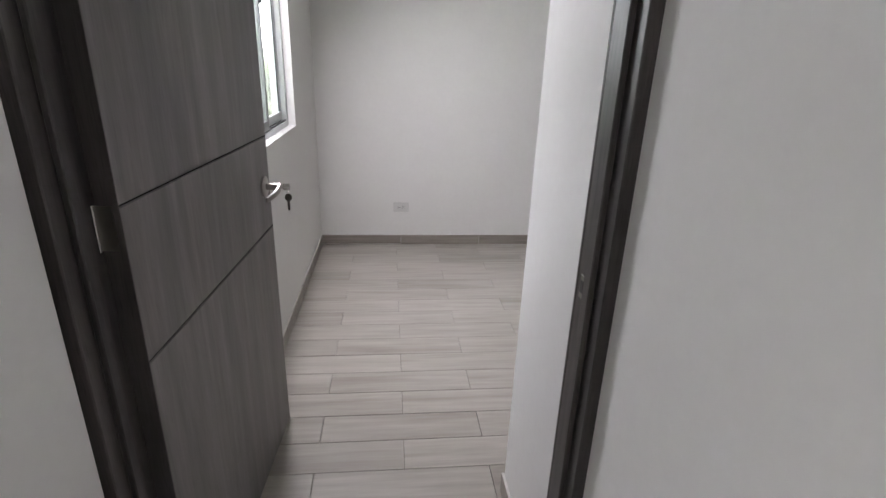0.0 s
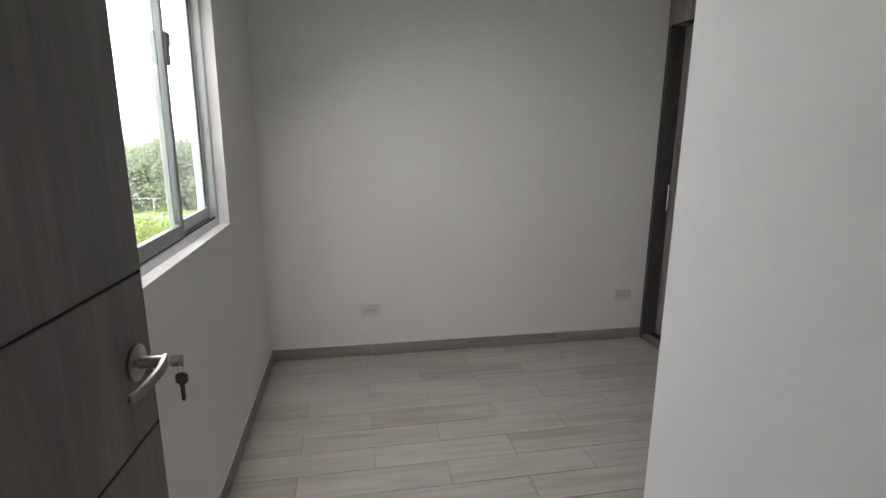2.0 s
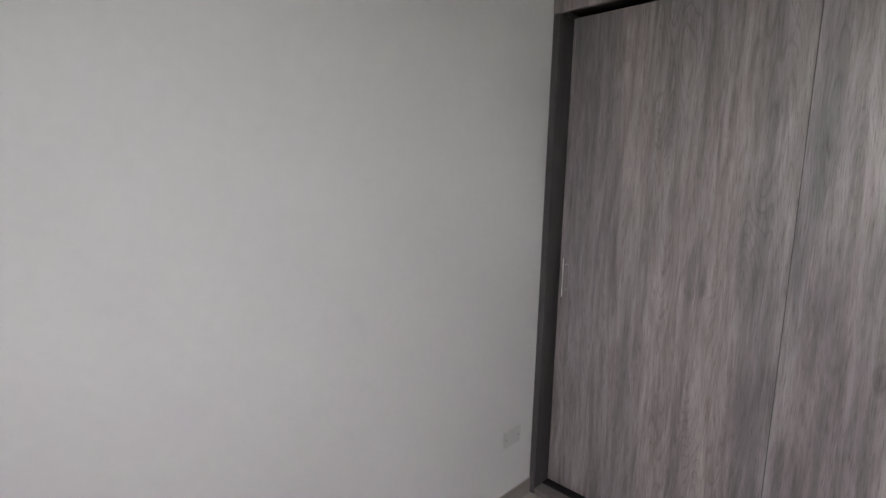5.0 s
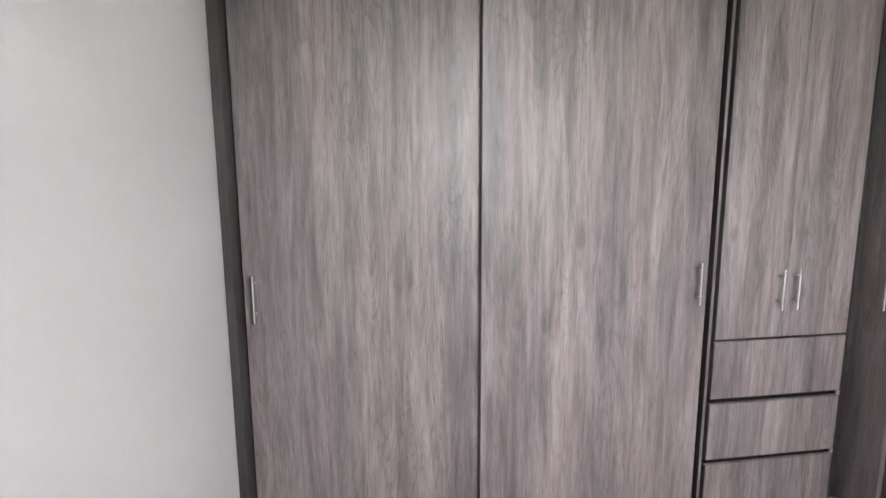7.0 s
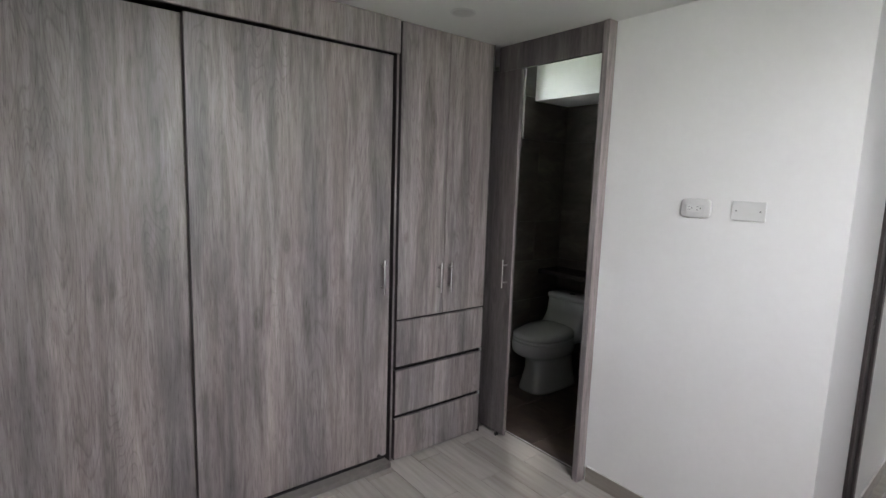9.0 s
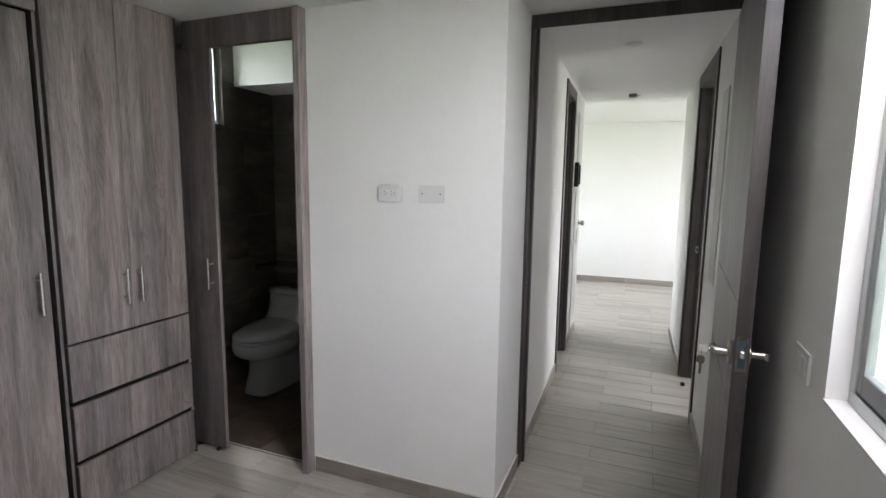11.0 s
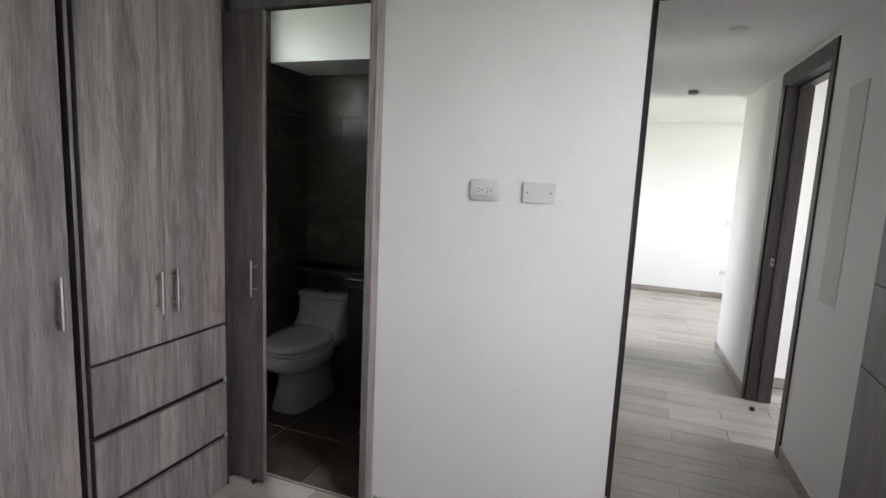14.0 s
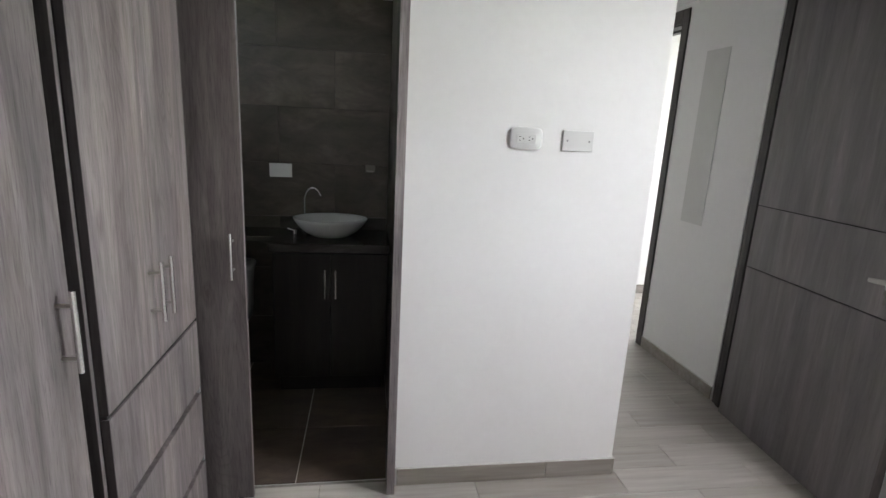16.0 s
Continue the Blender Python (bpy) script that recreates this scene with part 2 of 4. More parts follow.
PANEL_EDGE = laminate("charcoal_edge_banding", (0.055, 0.051, 0.051), (0.072, 0.067, 0.067), (0.092, 0.086, 0.085), 0.45, grain=0.4)
FRAME = laminate("dark_door_frame", (0.036, 0.031, 0.031), (0.056, 0.049, 0.048), (0.078, 0.069, 0.068), 0.42)
# Near-black that puts the shade of grooves, gaps and setbacks into the colour.
LINE = plain("recess_shade_black", (0.012, 0.011, 0.011), 0.8)
PLANK = plank_tile("bleached_plank_porcelain", (0.340, 0.315, 0.285), (0.405, 0.381, 0.349), (0.455, 0.433, 0.401))
SKIRT = plank_tile("skirting_porcelain", (0.245, 0.220, 0.196), (0.305, 0.276, 0.248), (0.360, 0.330, 0.300))
GROUT = plain("grey_grout", (0.215, 0.203, 0.188), 0.9, vary=0.2, scale=30)
GROUT_DARK = plain("dark_grout", (0.045, 0.04, 0.035), 0.9, vary=0.2, scale=30)
RIM = plain("lamp_rim", (0.60, 0.60, 0.595), 0.4, 0, 0.02)
GROUT_LIGHT = plain("pale_grout", (0.62, 0.61, 0.59), 0.9, scale=30)
SLATE = slate("dark_slate_tile", (0.034, 0.029, 0.024), (0.072, 0.062, 0.050), (0.150, 0.127, 0.100))
RUST = slate("rust_brown_floor_tile", (0.040, 0.031, 0.027), (0.085, 0.062, 0.050), (0.150, 0.105, 0.080))
GRANITE = slate("dark_granite_top", (0.020, 0.019, 0.018), (0.045, 0.042, 0.040), (0.11, 0.105, 0.10), 0.25)
STEEL = plain("brushed_steel", (0.90, 0.885, 0.875), 0.27, 1.0, 0.06, 40)
STEEL_DARK = plain("worn_nickel", (0.42, 0.40, 0.38), 0.32, 1.0, 0.1, 40)
CHROME = plain("chrome", (0.85, 0.85, 0.86), 0.08, 1.0, 0.02)
BRASS = plain("key_brass", (0.20, 0.19, 0.17), 0.35, 1.0)
ALU = plain("grey_aluminium", (0.52, 0.535, 0.535), 0.38, 0.5, 0.06, 20)
# Shaded copy of the grey aluminium; the backlit darkness sits in its colour.
ALU_SASH = plain("shaded_aluminium", (0.24, 0.25, 0.25), 0.42, 0.4, 0.06, 20)
ALU_DARK = plain("dark_gasket", (0.03, 0.03, 0.032), 0.6)
PLASTIC = plain("white_plastic", (0.64, 0.637, 0.627), 0.32, 0, 0.03)
PLASTIC_GREY = plain("grey_plastic", (0.30, 0.30, 0.30), 0.4, 0, 0.05)
BLACK = plain("black_plastic", (0.015, 0.015, 0.016), 0.4)
TAPE = plain("blue_protective_tape", (0.030, 0.055, 0.070), 0.45, 0, 0.35, 60)
PORCELAIN = plain("white_porcelain", (0.50, 0.51, 0.505), 0.12, 0, 0.02)
VANITY = laminate("black_brown_vanity", (0.009, 0.008, 0.008), (0.014, 0.012, 0.012), (0.022, 0.02, 0.019), 0.4)
STUCCO = stucco("white_stucco", (0.50, 0.495, 0.48))
GLASS = glass("clear_glass", (0.98, 1.0, 0.99))
FROST = glass("frosted_glass", (0.95, 0.97, 0.96), 0.5)
LENS = plain("lamp_diffuser", (0.50, 0.50, 0.495), 0.35, 0, 0.02)

# ---------------------------------------------------------------- plan
CZ = 2.22            # bedroom ceiling
CZ2 = 2.25           # corridor ceiling
CZ3 = 2.32           # living room ceiling
XW, YN = -0.92, 2.523
XE = 1.62            # face of the fitted wardrobe
CXW, CXE = -0.893, 0.012
CXO = CXW - 0.155
Y_DOOR0, Y_DOOR1 = -0.543, -0.425
Y_LIV, Y_FAR = -3.30, -5.83
B_BACK, B_EAST = -1.15, 2.11
WIN = (0.738, 1.722, 1.010, 2.18)

# ---------------------------------------------------------------- walls
bm = boxed(-1.045, 2.36, YN, YN + 0.15, 0, 2.7)
setting("wall_north", bm, WHITE, "plain white painted bedroom wall", "wall")

y0, y1, z0, z1 = WIN
bm = bmesh.new()
for b in ((-1.045, XW, Y_DOOR0, y0, 0, 2.7), (-1.045, XW, y1, YN, 0, 2.7), (-1.045, XW, y0, y1, 0, z0), (-1.045, XW, y0, y1, z1, 2.7)):
    box(bm, *b)
setting("wall_west", bm, WHITE, "white painted bedroom wall with a window opening", "wall")

bm = boxed(0, 0.943, -0.10, 0, 0, 2.7)
box(bm, 0, 0.10, -0.425, -0.10, 0, 2.7)
setting("wall_south", bm, WHITE, "white painted wall beside the bathroom door", "wall")

bm = boxed(XW, 0.02, Y_DOOR0, Y_DOOR1, 2.232, 2.7)
box(bm, 0.02, 0.10, Y_DOOR0, Y_DOOR1, 0, 2.7)
setting("wall_door_head", bm, WHITE, "white wall round the bedroom doorway", "wall")

bm = bmesh.new()
for b in ((CXE, CXE + 0.105, -1.85, Y_DOOR0, 0, 2.7), (CXE, CXE + 0.105, -1.85, -2.40, 2.15, 2.7), (CXE, CXE + 0.105, -3.14, -2.40, 0, 2.7)):
    box(bm, b[0], b[1], min(b[2], b[3]), max(b[2], b[3]), b[4], b[5])
setting("wall_corridor_east", bm, WHITE, "white corridor wall with a doorway", "wall")

bm = bmesh.new()
for b in ((CXO, CXW, -1.32, Y_DOOR0, 0, 2.7), (CXO, CXW, -2.14, -1.32, 2.165, 2.7), (CXO, CXW, Y_LIV, -2.14, 0, 2.7)):
    box(bm, *b)
setting("wall_corridor_west", bm, WHITE, "white corridor wall with a doorway", "wall")

bm = boxed(CXE, 2.2, -3.24, -3.14, 0, 2.7)
setting("wall_living_north_east", bm, WHITE, "white painted living room wall", "wall")
bm = boxed(-3.5, CXO, Y_LIV, Y_LIV + 0.1, 0, 2.7)
setting("wall_living_north_west", bm, WHITE, "white painted living room wall", "wall")
bm = boxed(-3.5, 2.2, Y_FAR - 0.15, Y_FAR, 0, 2.7)
setting("wall_living_south", bm, WHITE, "bright white living room end wall", "wall")
bm = bmesh.new()
for b in ((-3.65, -3.5, Y_FAR, -5.5, 0, 2.7), (-3.65, -3.5, -3.6, -2.0, 0, 2.7), (-3.65, -3.5, -5.5, -3.6, 0, 0.9), (-3.65, -3.5, -5.5, -3.6, 2.15, 2.7)):
    box(bm, *b)
setting("wall_living_west", bm, WHITE, "white living room wall with a wide window opening", "wall")
bm = bmesh.new()
for b in ((2.2, 2.3, Y_FAR, -5.4, 0, 2.7), (2.2, 2.3, -3.7, -3.14, 0, 2.7), (2.2, 2.3, -5.4, -3.7, 0, 0.9), (2.2, 2.3, -5.4, -3.7, 2.15, 2.7)):
    box(bm, *b)
setting("wall_living_east", bm, WHITE, "white living room wall with a window opening", "wall")

bm = boxed(-3.5, CXO, -2.58, -2.48, 0, 2.7)
setting("wall_side_room_south", bm, WHITE, "white wall of the side room", "wall")
bm = bmesh.new()
for b in ((-3.65, -3.5, -2.0, -1.9, 0, 2.7), (-3.65, -3.5, -0.7, -0.5, 0, 2.7), (-3.65, -3.5, -1.9, -0.7, 0, 0.9), (-3.65, -3.5, -1.9, -0.7, 2.1, 2.7)):
    box(bm, *b)
setting("wall_side_room_west", bm, WHITE, "white side room wall with a window opening", "wall")
bm = boxed(-3.65, -1.0455, -0.5, -0.362, -9, 3.2)
setting("wall_facade", bm, STUCCO, "rough white stucco outer wall of the building", "outer wall")
bm = boxed(-1.043, CXO + 0.06, -0.62, Y_DOOR0 - 0.001, 0, 2.7)
setting("wall_side_room_north", bm, WHITE, "white wall joining the facade", "wall")

# bathroom shell
bm = boxed(0.85, B_EAST + 0.1, B_BACK - 0.1, B_BACK, 0, 2.7)
setting("wall_bath_south", bm, GROUT_DARK, "bathroom wall behind dark slate tiles", "wall")
bm = bmesh.new()
for b in ((B_EAST, B_EAST + 0.1, B_BACK, -0.66, 0, 2.7), (B_EAST, B_EAST + 0.1, -0.18, 0.09, 0, 2.7), (B_EAST, B_EAST + 0.1, -0.66, -0.18, 0, 1.81),
          (B_EAST, B_EAST + 0.1, -0.66, -0.18, 2.32, 2.7)):
    box(bm, *b)
setting("wall_bath_east", bm, GROUT_DARK, "bathroom wall with a small high window", "wall")
bm = boxed(0.85, 0.943, B_BACK, -0.10, 0, 2.7)
box(bm, 0.85, 0.95, -3.14, B_BACK - 0.1, 0, 2.7)
setting("wall_bath_west", bm, SLATE, "bathroom side wall", "wall")
bm = boxed(1.66, B_EAST, -0.10, -0.003, 0, 2.7)
setting("wall_bath_north", bm, WHITE, "wall behind the sliding bathroom door", "wall")
bm = boxed(0.943, 1.70, -0.10, 0.0, 2.205, 2.7)
setting("wall_bath_head", bm, WHITE, "white wall above the bathroom opening", "wall")
bm = boxed(0.943, B_EAST, B_BACK, -0.77, 2.075, 2.42)
setting("trim_bulkhead", bm, CEIL, "white dropped bulkhead over the vanity", "bulkhead")
bm = boxed(2.20, 2.36, 0.09, YN, 0, 2.7)
setting("wall_east", bm, WHITE, "wall behind the fitted wardrobe", "wall")

# ceilings
setting("ceiling", box(boxed(-0.919, 2.2, 0.002, YN - 0.002, CZ, 2.7), -0.919, -0.002, -0.425, 0.002, CZ, 2.7),
        CEIL, "smooth white plastered ceiling", "ceiling")
setting("ceiling_corridor", boxed(CXW - 0.001, CXE + 0.001, Y_LIV, Y_DOOR0 - 0.001, CZ2, 2.7), CEIL, "smooth white corridor ceiling", "ceiling")
setting("ceiling_living", boxed(-3.5, 2.2, Y_FAR, Y_LIV, CZ3, 2.7), CEIL, "smooth white living room ceiling", "ceiling")
setting("ceiling_living_edge", boxed(0.14, 2.2, Y_LIV, -3.24, CZ3, 2.7), CEIL, "white living room ceiling strip", "ceiling")
setting("ceiling_bath", boxed(0.943, B_EAST, B_BACK, -0.10, 2.42, 2.7), CEIL, "white bathroom ceiling", "ceiling")
setting("ceiling_side_rooms", box(boxed(-3.5, CXO, -2.48, -0.5, CZ2, 2.7), CXE + 0.105, 0.85, -3.14, -0.10, CZ2, 2.7), CEIL, "white side room ceiling", "ceiling")
setting("roof_slab", box(boxed(-3.65, 2.36, -5.98, -0.35, 2.7, 2.85), -1.1, 2.36, -0.35, 2.67, 2.7, 2.85), STUCCO, "flat concrete slab above the flat", "slab")

# floors
bm = box(boxed(-3.65, 2.36, -5.98, -0.362, -0.25, -0.008), -1.045, 2.36, -0.362, 2.67, -0.25, -0.008)
floor = setting("floor", bm, GROUT, "bleached wood-look porcelain plank floor", "floor")
bath_floor = setting("floor_bath", boxed(0.943, B_EAST, B_BACK, -0.045, -0.0075, -0.004), GROUT_LIGHT, "rust brown tiled bathroom floor", "floor")
setting("building_base", box(boxed(-3.65, 2.36, -5.98, -0.5, -9, -0.25), -1.045, 2.36, -0.5, 2.67, -9, -0.25), STUCCO, "white stucco storeys below the flat", "building")

# ---------------------------------------------------------------- window of the bedroom
XF = -0.972
win = thing("window_1", (XF, (y0 + y1) / 2, z0), "grey aluminium sliding window with clear panes", "window")
tagged(win, kind="structure")
fr = bmesh.new()
FX0, FX1 = XF - 0.045, XF + 0.012
for b in ((FX0, FX1, y0, y1, z0, z0 + 0.030), (FX0, FX1, y0, y1, z1 - 0.035, z1), (FX0, FX1, y0, y0 + 0.03, z0 + 0.030, z1 - 0.035),
          (FX0, FX1, y1 - 0.03, y1, z0 + 0.030, z1 - 0.035)):
    box(fr, *b, bevel=0.002)
window_frame = part("window_frame", fr, ALU, win)
rail = bmesh.new()
box(rail, XF - 0.001, XF + 0.004, y0 + 0.03, y1 - 0.03, z0 + 0.030, z0 + 0.038)
box(rail, XF - 0.026, XF - 0.021, y0 + 0.03, y1 - 0.03, z0 + 0.030, z0 + 0.038)
part("track", rail, ALU_DARK, win)


def sash(ya, yb, xa, xb, dark_side, metal, w=0.024):
    s = bmesh.new()
    za, zb = z0 + 0.036, z1 - 0.04
    box(s, xa, xb, ya, ya + w, za, zb, bevel=0.002)
    box(s, xa, xb, yb - w, yb, za, zb, bevel=0.002)
    box(s, xa, xb, ya + w, yb - w, za, za + 0.045, bevel=0.002)
    box(s, xa, xb, ya + w, yb - w, zb - 0.04, zb, bevel=0.002)
    ob = part("sash", s, metal, win)
    g = bmesh.new()
    xm = (xa + xb) / 2
    box(g, xm - 0.002, xm + 0.002, ya + w - 0.002, yb - w + 0.002, za + 0.043, zb - 0.038)
    pane = part("pane", g, GLASS, ob)
    pane.visible_shadow = False
    k = bmesh.new()
    box(k, xa + 0.004, xb - 0.004, dark_side - 0.004, dark_side + 0.004, za + 0.045, zb - 0.04)
    part("gasket", k, ALU_DARK, ob)
    return ob


inner = sash(y0 + 0.031, 1.262, XF - 0.012, XF + 0.010, 1.264, ALU_SASH)
sash(1.242, y1 - 0.031, XF - 0.034, XF - 0.016, y1 - 0.050, ALU, 0.018)
bm = boxed(XF + 0.010, XF + 0.024, 1.238, 1.254, 1.60, 1.70, bevel=0.003)
box(bm, XF + 0.018, XF + 0.030, 1.243, 1.249, 1.655, 1.695, bevel=0.002)
part("latch", bm, ALU_DARK, inner, "dark window latch")
for yy, zz in ((y1 - 0.006, 1.115), (y1 - 0.006, 1.68)):
    part("screw", rod(bmesh.new(), (XF + 0.012, yy - 0.008, zz), (XF + 0.014, yy - 0.008, zz), 0.004, 8), PLASTIC_GREY, window_frame)
sill = boxed(XF + 0.0125, XW + 0.004, y0 + 0.001, y1 - 0.001, z0 - 0.004, z0 + 0.003, bevel=0.001)
part("window_sill", sill, PLASTIC, win, "white painted sill")

# ---------------------------------------------------------------- door frames
def casing_frame(name, label, axis_x, w0, w1, d0, d1, top, face=0.055, jamb=0.034, stop=0.55):
    """Jambs and head across a wall's thickness, flat casings on both faces and a stop rib. axis_x: opening runs along x."""
    t = thing(name, ((w0 + w1) / 2, (d0 + d1) / 2, 0) if axis_x else ((d0 + d1) / 2, (w0 + w1) / 2, 0), label, "door frame")
    tagged(t, kind="structure")

    def put(part_name, a0, a1, b0, b1, z0, z1, bev=0.002):
        bb = boxed(a0, a1, b0, b1, z0, z1, bevel=bev) if axis_x else boxed(b0, b1, a0, a1, z0, z1, bevel=bev)
        part(part_name, bb, FRAME, t)

    ds = d0 + (d1 - d0) * stop
    put("jamb", w0, w0 + jamb, d0, d1, 0.002, top)
    put("jamb", w1 - jamb, w1, d0, d1, 0.002, top)
    put("head", w0 + jamb, w1 - jamb, d0, d1, top - jamb, top)
    put("stop", w0 + jamb, w0 + jamb + 0.012, ds - 0.03, ds, 0.002, top - jamb)
    put("stop", w1 - jamb - 0.012, w1 - jamb, ds - 0.03, ds, 0.002, top - jamb)
    put("stop", w0 + jamb + 0.012, w1 - jamb - 0.012, ds - 0.03, ds, top - jamb - 0.012, top - jamb)
    return t, put


frame_1, put = casing_frame("door_frame_1", "dark wood-grain door frame of the bedroom", True, -0.915, 0.020, -0.546, -0.422, 2.230, jamb=0.032)
put("casing", -0.918, -0.890, -0.422, -0.412, 0.002, 2.216)
put("casing", -0.012, 0.0, -0.422, -0.412, 0.002, 2.216)
put("casing", -0.890, -0.012, -0.422, -0.412, 2.158, 2.216)
bm = boxed(-0.0145, -0.0115, -0.462, -0.440, 0.962, 1.010, bevel=0.001)
plate = part("strike_plate", bm, BRASS, frame_1, "steel strike plate")
part("bolt_hole", boxed(-0.0155, -0.0145, -0.458, -0.445, 0.975, 1.0), BLACK, plate)

frame_2, put = casing_frame("door_frame_2", "dark wood-grain door frame in the corridor", False, -2.40, -1.85, CXE, CXE + 0.105, 2.15)
for a, b, zz in ((-2.43, -2.372, 0.002), (-1.878, -1.812, 0.002)):
    put("casing", a, b, CXE - 0.011, CXE, zz, 2.20)
put("casing", -2.372, -1.878, CXE - 0.011, CXE, 2.12, 2.20)
frame_3, put = casing_frame("door_frame_3", "dark wood-grain door frame in the corridor", False, -2.14, -1.32, CXO, CXW, 2.165)
for a, b in ((-2.19, -2.122), (-1.338, -1.275)):
    put("casing", a, b, CXW, CXW + 0.011, 0.002, 2.222)
put("casing", -2.122, -1.338, CXW, CXW + 0.011, 2.14, 2.222)
bm = boxed(CXW - 0.06, CXW - 0.04, -2.1055, -2.103, 0.96, 1.01)
plate = part("strike_plate", bm, STEEL_DARK, frame_3, "steel strike plate")
part("bolt_hole", boxed(CXW - 0.055, CXW - 0.046, -2.103, -2.1025, 0.972, 0.998), BLACK, plate)
# dark room door, shut, behind the east frame
dd = thing("side_door", (CXE + 0.1, -2.12, 0), "dark wood-grain flush door, shut", "door")
part("leaf", boxed(CXE + 0.07, CXE + 0.103, -2.362, -1.888, 0.006, 2.112, bevel=0.002), FRAME, dd)
wd = thing("bath_frame", (1.28, 0, 0), "grey-brown laminate frame of the bathroom opening", "door frame")
tagged(wd, kind="structure")
# Jamb core near-black: the shade inside the opening is in its colour.
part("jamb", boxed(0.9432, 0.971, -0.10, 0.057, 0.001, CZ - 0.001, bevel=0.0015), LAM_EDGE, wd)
part("jamb_edge", boxed(0.9425, 0.9715, 0.057, 0.0585, 0.001, CZ - 0.001), LAM, wd)
part("jamb_side", boxed(0.9405, 0.9425, 0.0005, 0.058, 0.001, CZ - 0.001), LAM, wd)
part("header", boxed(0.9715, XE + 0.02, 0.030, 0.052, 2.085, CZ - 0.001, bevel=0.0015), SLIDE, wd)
part("head_lining", boxed(0.971, 1.66, -0.10, 0.030, 2.125, 2.145), FRAME, wd)
part("rail", boxed(0.971, 2.1, 0.004, 0.028, 2.10, 2.124), STEEL_DARK, wd, "steel sliding rail")

# ---------------------------------------------------------------- bedroom door
H0, H1 = Vector((-0.841, -0.432, 0)), Vector((-0.792, 0.430, 0))
yaw = math.atan2(H1.x - H0.x, H1.y - H0.y)
LM = Matrix.Translation(H0) @ Matrix.Rotation(-yaw, 4, "Z")
LEN = (H1 - H0).length
door = thing("bedroom_door", H0, "dark wood-grain bedroom door with two grooves, open", "door")
leaf = bmesh.new()
box(leaf, -0.036, -0.004, 0, LEN, 0.008, 2.143, m=LM)
core = part("leaf", leaf, LINE, door)
for za, zb in ((0.008, 0.826), (0.831, 1.135), (1.140, 2.143)):
    part("panel", boxed(-0.040, 0.0, -0.0005, LEN + 0.0005, za, zb, bevel=0.0015, m=LM), DOOR, door)

for ya, yb in ((-0.0018, -0.0006), (LEN + 0.0006, LEN + 0.0016)):
    part("edge_band", boxed(-0.0395, -0.0005, ya, yb, 0.008, 2.143, m=LM), FRAME, door, "dark edge of the door leaf")


def lever(side, keyed):
    """Round rose, neck and a bent flat lever; side +1 towards the corridor face."""
    b = bmesh.new()
    yy, zz = LEN - 0.061, 0.981
    x_face = 0.0 if side > 0 else -0.040
    P = lambda x, y, z: LM @ Vector((x_face + side * x * 0.86, y, z))
    rod(b, P(0, yy, zz), P(0.006, yy, zz), 0.034, 28)
    rod(b, P(0.006, yy, zz), P(0.010, yy, zz), 0.034, 28, 0.027)
    rose = part("rose", shade(b), STEEL_DARK, door)
    b = bmesh.new()
    rod(b, P(0.008, yy, zz), P(0.056, yy, zz), 0.0115, 18)
    part("neck", shade(b), STEEL_DARK, rose)
    b = bmesh.new()
    pts = [P(0.055, yy + 0.012, zz), P(0.060, yy - 0.005, zz), P(0.061, yy - 0.03, zz - 0.006), P(0.058, yy - 0.06, zz - 0.010), P(0.052, yy - 0.092, zz - 0.014),
           P(0.044, yy - 0.112, zz - 0.016)]
    rings = []
    for i, p in enumerate(pts):
        d = (pts[min(i + 1, 5)] - pts[max(i - 1, 0)]).normalized()
        up = Vector((0, 0, 1))
        out = d.cross(up).normalized()
        hh, tt = 0.0115 - 0.0008 * i, 0.005
        rings.append([p + hh * up * a + tt * out * c for a, c in ((1, 1), (1, -1), (-1, -1), (-1, 1))])
    loft(b, rings, smooth=False)
    bmesh.ops.bevel(b, geom=list(b.edges), offset=0.002, segments=1, affect="EDGES")
    part("lever", b, STEEL_DARK, rose)
    if keyed:
        b = bmesh.new()
        rod(b, P(0.055, yy, zz), P(0.067, yy, zz), 0.0075, 14)
        part("cylinder", shade(b), STEEL_DARK, rose)
        keys = thing("key_pair", P(0.067, yy, zz), "pair of small keys hanging from the door lock", "keys")
        b = bmesh.new()
        rod(b, P(0.067, yy, zz), P(0.073, yy, zz), 0.003, 8)
        box(b, 0.060, 0.084, yy - 0.0012, yy + 0.0012, zz - 0.011, zz + 0.011, bevel=0.001, m=LM)
        part("key", b, STEEL, keys)
        b = bmesh.new()
        ring = [P(0.089, yy + 0.010 * math.cos(a), zz - 0.013 + 0.012 * math.sin(a)) for a in [k * math.pi / 8 for k in range(17)]]
        tube(b, ring, 0.001, 6)
        part("ring", b, STEEL, keys)
        b = bmesh.new()
        loft(b, [[LM @ Vector((0.0765 + dx, yy + dy, 0)) + Vector((0, 0, zz + q[2])) for dx, dy in ((-q[0], -0.0013), (q[0], -0.0013), (q[0], 0.0013), (-q[0], 0.0013))]
                 for q in ((0.004, 0, -0.022), (0.011, 0, -0.028), (0.011, 0, -0.042), (0.004, 0, -0.048), (0.0035, 0, -0.076), (0.0012, 0, -0.080))], smooth=False)
        part("key", b, BRASS, keys, "dark key hanging down")
    return rose


